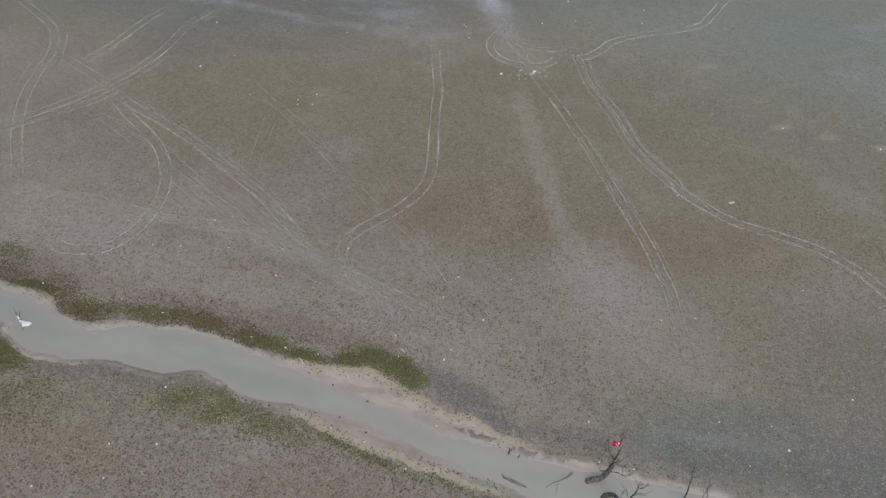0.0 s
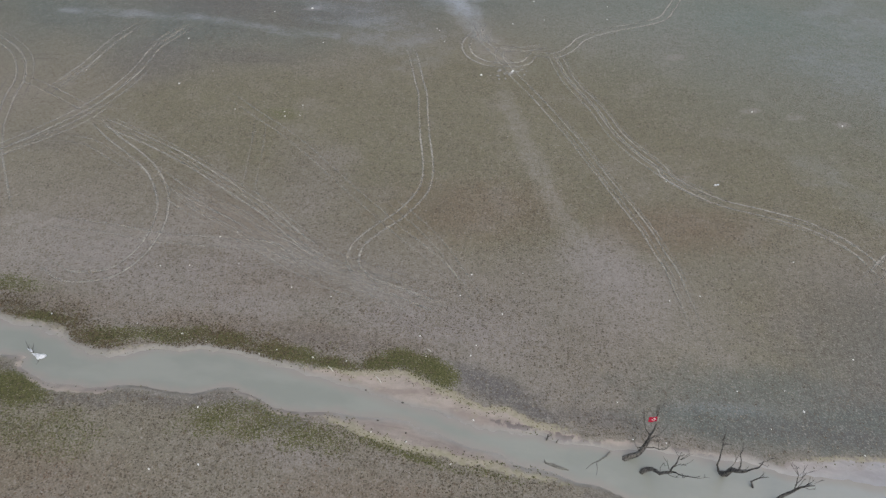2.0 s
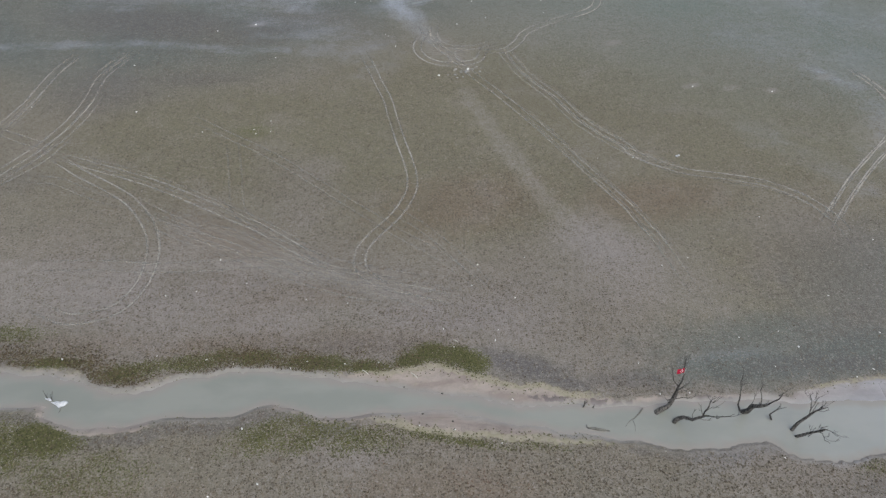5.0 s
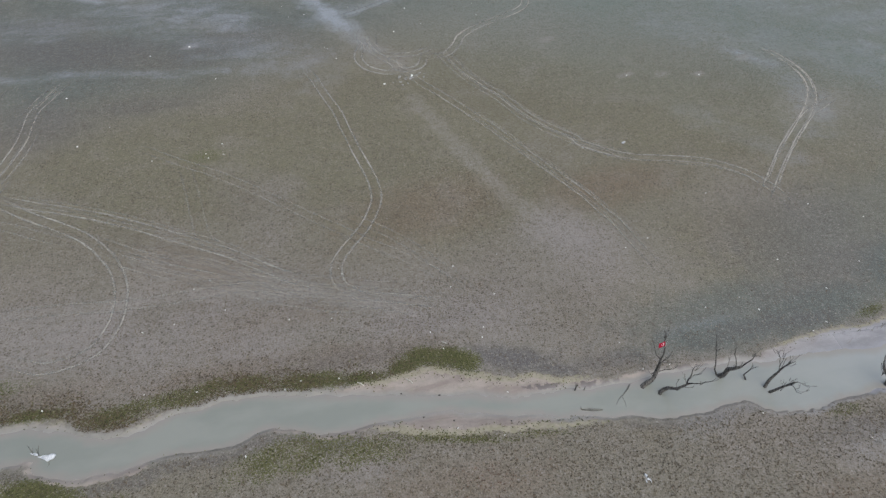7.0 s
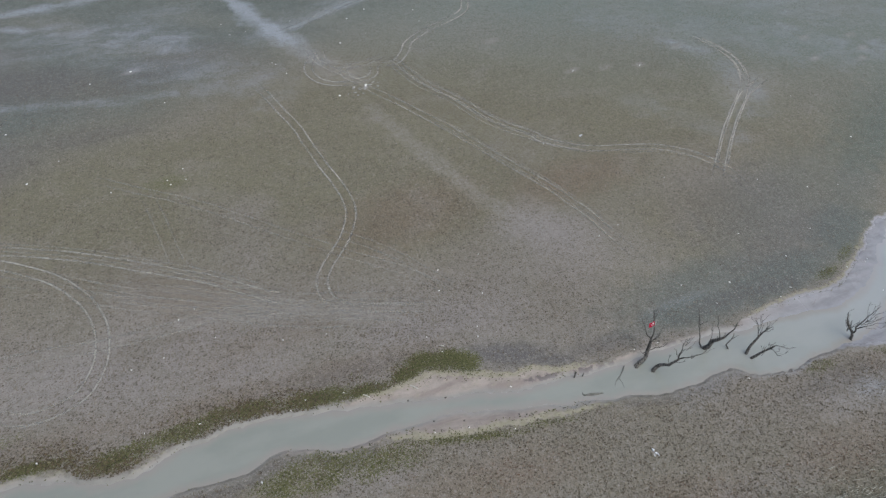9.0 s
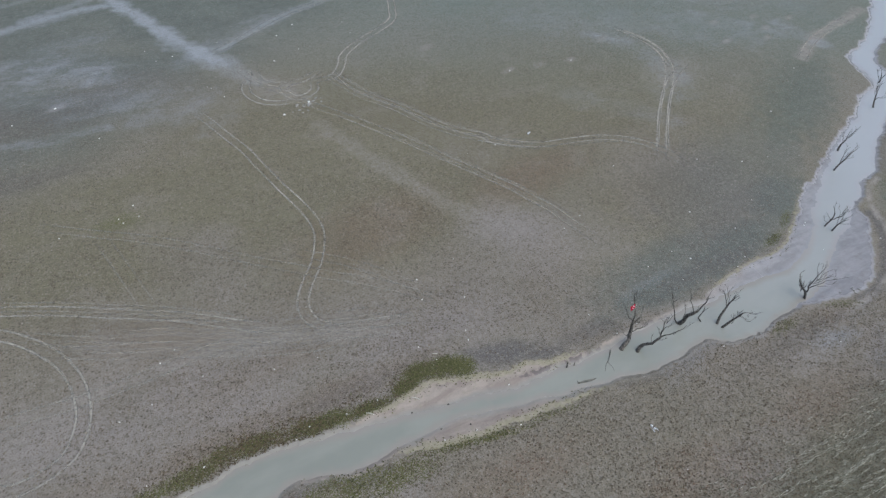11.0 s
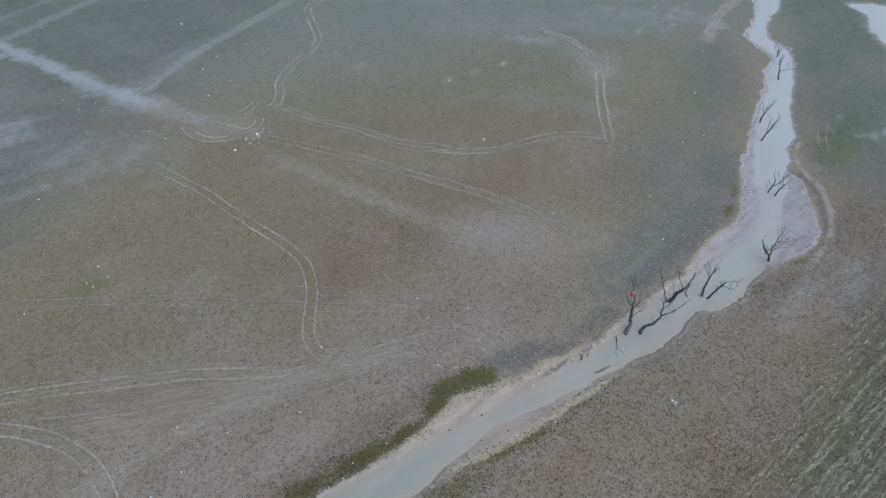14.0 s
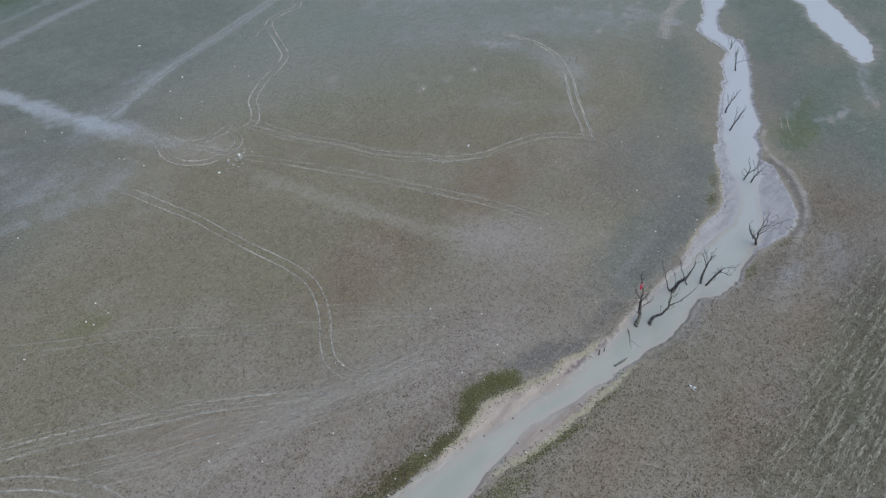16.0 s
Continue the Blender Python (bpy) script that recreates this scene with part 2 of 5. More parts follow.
# creek: water lines and bank rims, west to east
SHORE_N = [(-100, 38), (-53.6, 34.5), (-51.0, 34.0), (-47.7, 33.5), (-46.2, 32.6), (-43.6, 32.1), (-41.9, 32.3), (-40.4, 32.9), (-38.8, 33.6), (-37.2, 34.2), (-33.1, 34.7), (-30.7, 35.0), (-28.2, 34.6), (-24.5, 34.1), (-20.7, 33.3), (-18.3, 32.9), (-14.6, 32.4), (-12.2, 31.8), (-8.6, 31.4), (-5.7, 30.8), (-2.7, 30.1), (0.2, 30.0), (3.2, 30.4), (6.0, 29.6), (9.0, 30.0), (11.3, 29.7), (13.8, 30.5), (17.3, 30.3), (20.9, 30.3), (24.0, 30.6), (26.8, 30.1), (29.1, 30.0), (32.8, 30.2), (36.8, 30.2)]
SHORE_N += [(42.8, 29.7), (49.5, 32.0), (53.9, 34.6), (58.2, 37.9), (75.4, 47.1), (90.6, 53.6), (97.1, 57.4), (105, 59.7), (108, 63.3), (110.8, 68.4), (113.9, 71.5), (122, 74.5), (133.9, 80.8), (165, 101)]
SHORE_S = [(-100, 31), (-55.2, 30.7), (-52.2, 30.5), (-49.8, 29.1), (-48.1, 28.5), (-45.5, 28.3), (-42.7, 28.4), (-40.1, 28.9), (-38.5, 29.4), (-35.6, 29.3), (-32.8, 29.2), (-31.2, 29.9), (-29.6, 30.4), (-27.9, 30.5), (-26.1, 30.2), (-24.8, 29.6), (-23.3, 29.1), (-20.1, 29.1), (-17.9, 29.4), (-17.0, 29.6), (-15.0, 29.5), (-12.1, 29.9), (-9.8, 29.6), (-7.4, 29.0), (-5.1, 28.5), (-2.9, 28.2), (-0.6, 27.6), (1.6, 27.0), (3.8, 26.7), (6.1, 26.4), (9.3, 25.8), (12.0, 25.1), (16.7, 24.9), (21.4, 25.5), (23, 25.3), (24.4, 24.1), (26.6, 23.4), (30.1, 23.3), (34, 24.1)]
SHORE_S += [(42, 24.9), (45, 25.9), (53.4, 30.4), (58.7, 32.3), (61.9, 34.1), (68, 36.8), (71.1, 39.0), (75.8, 39.7), (84.3, 45.1), (99.9, 52.6), (112.2, 60.2), (112.7, 63.6), (117.8, 68.8), (128.5, 73.9), (138.3, 76.6), (165, 93)]
RIM_N = [(-100, 39), (-57.5, 35.4), (-54.5, 35.4), (-51.3, 35.1), (-49.4, 34.9), (-47.7, 33.6), (-46.5, 32.9), (-44.3, 32.5), (-42.1, 32.9), (-41.1, 33.6), (-38.9, 34.2), (-36.0, 34.4), (-33.1, 34.7), (-30.7, 35.2), (-28.2, 34.7), (-25.7, 34.4), (-22.7, 34.4), (-20.2, 34.5), (-17.8, 34.4), (-14.8, 34.5), (-11.7, 35.2), (-9.9, 34.8), (-7.4, 33.8), (-5.6, 33.2), (-2.6, 32.5), (0.3, 32.3), (2.1, 31.6), (3.2, 31.3), (6.2, 31.2), (9.1, 30.9), (12.2, 31.4), (15.1, 31.2), (18.8, 31.4), (22.9, 31.4), (26.3, 30.9), (28.4, 31.6), (31.8, 32.3), (38.1, 33.1)]
RIM_N += [(44.9, 33.4), (52.9, 37.5), (56.6, 40.2), (60, 42.1), (63.3, 43.0), (73.9, 47.9), (91.9, 55.5), (97.2, 58.6), (104, 60.7), (109, 69.1), (112.1, 72.3), (120.5, 74.9), (132.3, 81.2), (165, 103)]
RIM_S = [(-100, 30), (-54.6, 29.9), (-52.1, 30.0), (-50.9, 29.3), (-49.3, 28.3), (-47.6, 27.8), (-45.0, 27.4), (-42.3, 27.7), (-40.2, 28.1), (-39.3, 28.6), (-37.8, 29.2), (-35.5, 29.0), (-32.6, 28.9), (-30.5, 29.5), (-29.4, 29.8), (-27.2, 30.2), (-25.3, 29.6), (-23.8, 28.8), (-22.3, 28.4), (-20.0, 28.5), (-17.7, 28.6), (-16.0, 28.4), (-14.3, 28.0), (-12.0, 27.3), (-8.6, 26.8), (-5.8, 26.7), (-3.0, 26.3), (-0.2, 26.2), (2.6, 26.1), (4.8, 25.7), (8.1, 25.4), (10.7, 25.0), (13.4, 24.6), (16.2, 24.7), (17.9, 24.6), (20.2, 25.1), (22.0, 25.3), (23.4, 24.7), (24.3, 24.1), (26.3, 23.5), (29.5, 23.3), (31.5, 23.8), (36.4, 23.8)]
RIM_S += [(45.5, 21.9), (50.1, 22.3), (53.7, 24.0), (60.2, 29.0), (62.8, 31.4), (64.2, 34.5), (68.8, 36.2), (71.2, 38.1), (75.3, 38.6), (84.3, 44.3), (100.5, 52.0), (107.8, 56.1), (114.1, 60.2), (114.1, 63.7), (119.2, 68.6), (128.4, 73.0), (138, 75.7), (165, 91)]
POND = [(154.4, 65.0), (150.5, 58.7), (143.8, 55.2), (137.5, 50.3), (126.4, 39.7), (121.3, 34.1), (131.0, 35.2), (137.4, 38.6), (153.6, 51.5), (161.0, 58.6)]

# wheel tracks: centre lines, half gauge, strength
TRACKS = {
    "curve": ([(-22.4, 105.7), (-21.5, 103.0), (-19.6, 96.3), (-18.0, 91.0), (-16.9, 85.0), (-15.6, 78.4), (-14.4, 73.2), (-13.8, 69.6), (-13.8, 65.9), (-14.9, 62.5), (-16.4, 59.5), (-18.6, 56.5), (-20.2, 53.7), (-20.5, 51.3), (-20.0, 49.4), (-18.6, 47.9)], 0.72, 0.7),
    "diag": ([(-48.4, 83.3), (-42.9, 79.3), (-38.1, 76.1), (-33.4, 72.5), (-27.9, 67.6), (-23.5, 63.6), (-19.3, 59.9), (-16.0, 56.9), (-12.4, 54.1), (-9.5, 51.5), (-7.3, 49.2), (-5.4, 47.0)], 0.72, 0.34),
    "diag_b": ([(-17.5, 62.3), (-12.4, 57.7), (-9.2, 54.1), (-7.3, 51.3), (-5.6, 48.8), (-4.3, 46.6)], 0.72, 0.28),
    "kink": ([(-41.7, 77.1), (-40.0, 70.5), (-38.9, 65.7), (-37.7, 61.3), (-34.8, 57.7)], 0.9, 0.25),
    "spoke": ([(-65.7, 73.0), (-61.3, 71.2), (-55.2, 68.8), (-48.9, 65.9), (-42.5, 62.3), (-37.7, 59.6), (-34.6, 57.8), (-31.1, 55.3), (-28.2, 53.1), (-25.5, 51.4)], 0.75, 0.7),
    "sheaf_a": ([(-50.6, 61.8), (-46.1, 59.1), (-41.8, 57.2), (-37.3, 55.5), (-32.9, 53.0), (-29.0, 51.4), (-25.1, 49.4), (-19.6, 47.7), (-13.4, 46.1), (-8.9, 44.7)], 0.75, 0.5),
    "sheaf_b": ([(-48.3, 59.4), (-43.8, 56.9), (-37.8, 54.1), (-32.6, 51.8), (-27.7, 49.5), (-22.4, 47.3), (-17.7, 46.2), (-12.1, 44.2)], 0.75, 0.36),
    "sheaf_c": ([(-45.800000000000004, 60.0), (-41.5, 58.1), (-37.0, 56.4), (-32.6, 53.9), (-28.7, 52.3), (-24.8, 50.3), (-19.3, 48.6), (-13.1, 47.0), (-8.6, 45.6)], 0.6, 0.3),
    "loop": ([(-65.5, 72.0), (-61.7, 69.1), (-57.6, 66.5), (-54.2, 64.1), (-51.6, 61.7), (-49.7, 59.3), (-48.1, 56.8), (-46.9, 53.7), (-46.4, 50.9), (-46.4, 47.9), (-47.0, 45.5), (-48.1, 43.5), (-50.3, 42.3), (-53.3, 42.0), (-55.8, 43.1)], 0.75, 0.72),
    "west_a": ([(-65.9, 105.8), (-67.2, 101.5), (-68.4, 96.6), (-67.9, 89.1), (-68.4, 82.6), (-69.9, 76.3), (-71.6, 72.2), (-73.8, 68.2), (-75.9, 64.6), (-78.1, 61.4)], 0.75, 0.75),
    "west_b": ([(-67.4, 77.1), (-68.2, 73.8), (-69.6, 70.7), (-71.5, 67.8), (-74.4, 64.0), (-77.2, 60.3)], 0.75, 0.6),
    "nw_pair": ([(-103.2, 97.4), (-97.6, 94.2), (-91.8, 90.6), (-87.6, 86.2), (-84.7, 81.2), (-83.3, 76.8), (-81.4, 72.2), (-79.7, 68.3), (-77.1, 64.2), (-74.5, 60.4), (-71.2, 56.4), (-67.7, 52.1)], 0.75, 0.55),
    "nw_cross": ([(-85.0, 82.3), (-79.6, 80.2), (-74.8, 78.1), (-68.6, 75.1)], 0.75, 0.4),
    "triplet": ([(-78.1, 80.5), (-77.6, 85.2), (-77.2, 88.4), (-77.1, 92.1), (-76.9, 98.1), (-75.8, 104.2)], 0.75, 0.55),
    "triplet_b": ([(-77.19999999999999, 81.1), (-76.69999999999999, 85.8), (-76.3, 89.0)], 0.7, 0.45),
    "west_top": ([(-69.1, 97.9), (-68.3, 101.6), (-66.9, 105.2)], 0.75, 0.5),
    "faint_arc": ([(-68.5, 67.8), (-64.2, 67.2), (-59.9, 65.0), (-57.1, 63.6), (-53.5, 62.2)], 0.75, 0.3),
    "nw_bar": ([(-88.5, 87.7), (-86.3, 89.4), (-83.1, 89.8)], 0.75, 0.3),
    "band_ruts": ([(-58.7, 50.5), (-52.0, 50.5), (-46.8, 50.0), (-42.1, 50.2), (-37.5, 50.5), (-32.3, 51.0), (-28.9, 50.4)], 0.8, 0.36),
    "long_a": ([(-4.1, 103.4), (-1.7, 99.1), (1.9, 93.3), (5.3, 87.0), (7.9, 82.3), (10.8, 76.0), (13.3, 70.9), (15.5, 66.4), (17.3, 62.5), (18.6, 58.7), (19.7, 56.0), (20.4, 52.5)], 0.75, 0.6),
    "long_end": ([(19.7, 56.0), (20.4, 52.5), (21.2, 48.5), (21.7, 45.5)], 0.75, 0.25),
    "snake_a": ([(5.1, 110.2), (7.0, 103.0), (9.1, 98.3), (12.2, 92.6), (14.8, 86.0), (17.8, 81.2), (21.0, 77.5), (21.8, 75.4), (27.9, 71.2), (34.1, 69.7), (40.3, 67.9), (44.8, 64.5), (46.7, 60.7)], 0.75, 0.75),
    "snake_b": ([(4.199999999999999, 109.7), (6.1, 102.5), (8.2, 97.8), (11.299999999999999, 92.1), (13.9, 85.5), (16.900000000000002, 80.7), (20.1, 77.0), (23.6, 73.6), (27.900000000000002, 70.5)], 0.75, 0.5),
    "snake_c": ([(34.6, 68.8), (40.8, 67.0), (45.3, 63.6), (47.2, 59.800000000000004), (47.5, 54.9)], 0.75, 0.4),
    "road_ruts": ([(-14.3, 131.0), (-8.4, 134.8), (2.8, 143.4), (14.8, 149.0), (31.4, 157.0)], 0.8, 0.3),
    "far_hook": ([(1.8, 109.8), (5.1, 110.4), (8.1, 114.4), (10.0, 118.3), (15.2, 123.1), (26.1, 130.3), (29.7, 136.9), (32.6, 144.6), (36.1, 151.4), (42.4, 154.6), (47.4, 155.5), (51.1, 159.7)], 0.8, 1.0),
    "scribble": ([(25.3, 144.5), (29.9, 148.2), (35.0, 151.4)], 0.8, 0.4),
    "fork": ([(73.5, 103.8), (75.0, 98.3), (74.5, 91.8), (71.7, 85.6), (66.9, 80.0), (59.9, 73.7), (52.9, 66.9), (46.1, 59.6)], 0.8, 0.85),
    "fork_b": ([(74.0, 83.4), (67.3, 79.6), (61.1, 74.3), (54.0, 67.5), (48.0, 61.1)], 0.8, 0.85),
    "fork_top": ([(73.5, 103.8), (75.0, 98.3), (74.5, 91.8), (71.7, 85.6)], 0.5, 0.9),
    "swirl_a": ([(-8.9, 119.0), (-9.1, 115.0), (-7.5, 112.1), (-5.2, 111.1), (-1.7, 111.1), (1.6, 112.8)], 0.75, 0.7),
    "swirl_b": ([(-11.5, 115.4), (-12.5, 112.0), (-12.3, 108.8), (-10.8, 105.9), (-8.3, 104.2), (-6.2, 104.0)], 0.75, 0.7),
    "swirl_c": ([(0.2, 108.8), (-0.8, 106.1), (-3.0, 104.6), (-4.7, 104.7), (-5.8, 106.8), (-5.7, 109.9), (-4.1, 110.5)], 0.75, 0.6),
    "swirl_d": ([(-11, 118.5), (-9.5, 113.5), (-7, 109), (-4.5, 106)], 0.7, 0.5),
    "mudtrack": ([(101.8, 75.2), (110.8, 79.9), (120.7, 83.3), (129.4, 85.3)], 0.9, 0.8),
    "green_marks": ([(82.0, 37.6), (78.7, 36.1), (76.6, 34.6)], 0.7, 0.7),
    "east_arc": ([(85.6, 25.7), (89.7, 24.7), (93.5, 21.8)], 0.8, 0.35),
}
# later passes beside a track: which one, metres to its left, from and to which of its points, strength
SIDE_PASSES = [('sheaf_b', -1.0, 0, 7, 0.36), ('sheaf_a', 2.0, 2, 9, 0.32), ('spoke', 0.7, 0, 9, 0.35), ('west_a', 1.3, 3, 10, 0.45), ('nw_pair', 1.2, 0, 6, 0.35), ('nw_pair', -1.4, 4, 11, 0.3), ('long_a', 0.55, 3, 12, 0.38), ('snake_a', 0.5, 0, 9, 0.4)]

# litter: x, y, size
LITTER = [(-43.1, 45.4, 1.0), (-39.7, 46.1, 1.0), (-38.0, 51.5, 1.0), (-36.2, 52.8, 1.0), (-34.0, 47.5, 0.8), (-26.5, 44.8, 1.0), (-1.2, 45.0, 1.3), (0.9, 52.0, 1.0), (-5.4, 50.6, 1.0), (21.3, 74.3, 1.2), (15.5, 74.0, 0.8), (36.0, 60.2, 1.0), (18.8, 50.5, 1.0), (22.7, 51.9, 1.0), (38.7, 45.2, 1.4), (31.1, 37.3, 1.5), (24.5, 38.7, 0.8), (-32.6, 21.0, 1.0), (-28.3, 22.1, 1.0), (-31.1, 18.0, 1.0), (-36.7, 15.7, 1.0), (-4.3, 38.5, 1.0), (-9.1, 37.6, 1.0), (-17.5, 35.6, 1.0), (-38.6, 79.8, 1.3), (-36.4, 80.5, 1.0), (-47.0, 80.1, 1.0), (-76.1, 86.8, 1.2), (-55.2, 90.9, 1.0), (-20.2, 52.4, 1.0)]
LITTER += [(-10.2, 40.2, 1.0), (11.5, 35.2, 0.8), (12.8, 31.2, 1.0), (27.1, 34.6, 0.9), (29.7, 39.6, 0.8), (-0.1, 133.7, 1.8), (-4.1, 121.7, 1.9), (4.9, 138.1, 2.0), (5.7, 160.4, 3.2), (15.9, 134.9, 1.4), (2.3, 125.1, 1.2), (-12.8, 135.7, 1.2), (-18.4, 115.3, 1.2), (15.5, 128.5, 1.2), (56.9, 51.5, 1.2), (49.8, 43.1, 0.8), (42.1, 39.3, 1.3), (16.1, 31.3, 1.0), (7.6, 13.7, 0.8), (14.9, 7.4, 0.9), (37.0, 17.6, 0.9), (60.0, 28.0, 1.0), (50.4, 30.2, 1.1), (-21.5, 44.2, 1.0), (-25.3, 35.8, 1.3), (-27.0, 35.0, 1.0), (-3.2, 30.9, 1.2), (-6.4, 47.0, 1.0), (-22.7, 132.5, 1.3), (-27.5, 137.5, 1.2)]
LITTER += [(-26.1, 131.6, 1.2), (38.7, 97.1, 1.6), (53.4, 95.7, 1.6), (50.3, 55.4, 1.0), (33.2, 19.1, 0.7), (9.8, -0.6, 1.0), (-19.8, 51.4, 1.0), (38.4, 34.1, 1.0), (23.3, 23.7, 1.0), (35.9, 33.1, 1.0), (-21.2, 35.5, 0.8), (-33.2, 35.6, 1.0), (-36.2, 36.2, 1.0), (-41.6, 36.7, 1.0), (-30.8, 27.8, 1.2), (-51.5, 36.4, 1.3), (-9.5, 27.4, 0.8), (-13.1, 27.9, 0.8), (-4.9, 25.8, 0.8), (-3.8, 40.0, 1.0), (-36.8, 83.5, 1.2), (-39.1, 81.0, 1.2), (-64.2, 101.4, 1.6), (-59.0, 85.8, 1.6), (-52.5, 116.1, 1.6), (-39.4, 105.4, 1.4), (-45.5, 119.2, 3.0), (52.3, 35.2, 1.2), (48.8, 35.0, 1.0), (53.1, 35.6, 1.0)]
LITTER += [(95.4, 72.3, 1.4), (75.5, 76.5, 1.2), (75.6, 61.4, 1.2), (62.2, 50.6, 1.0), (-16.9, 110.9, 1.2), (-19.0, 116.1, 1.2)]

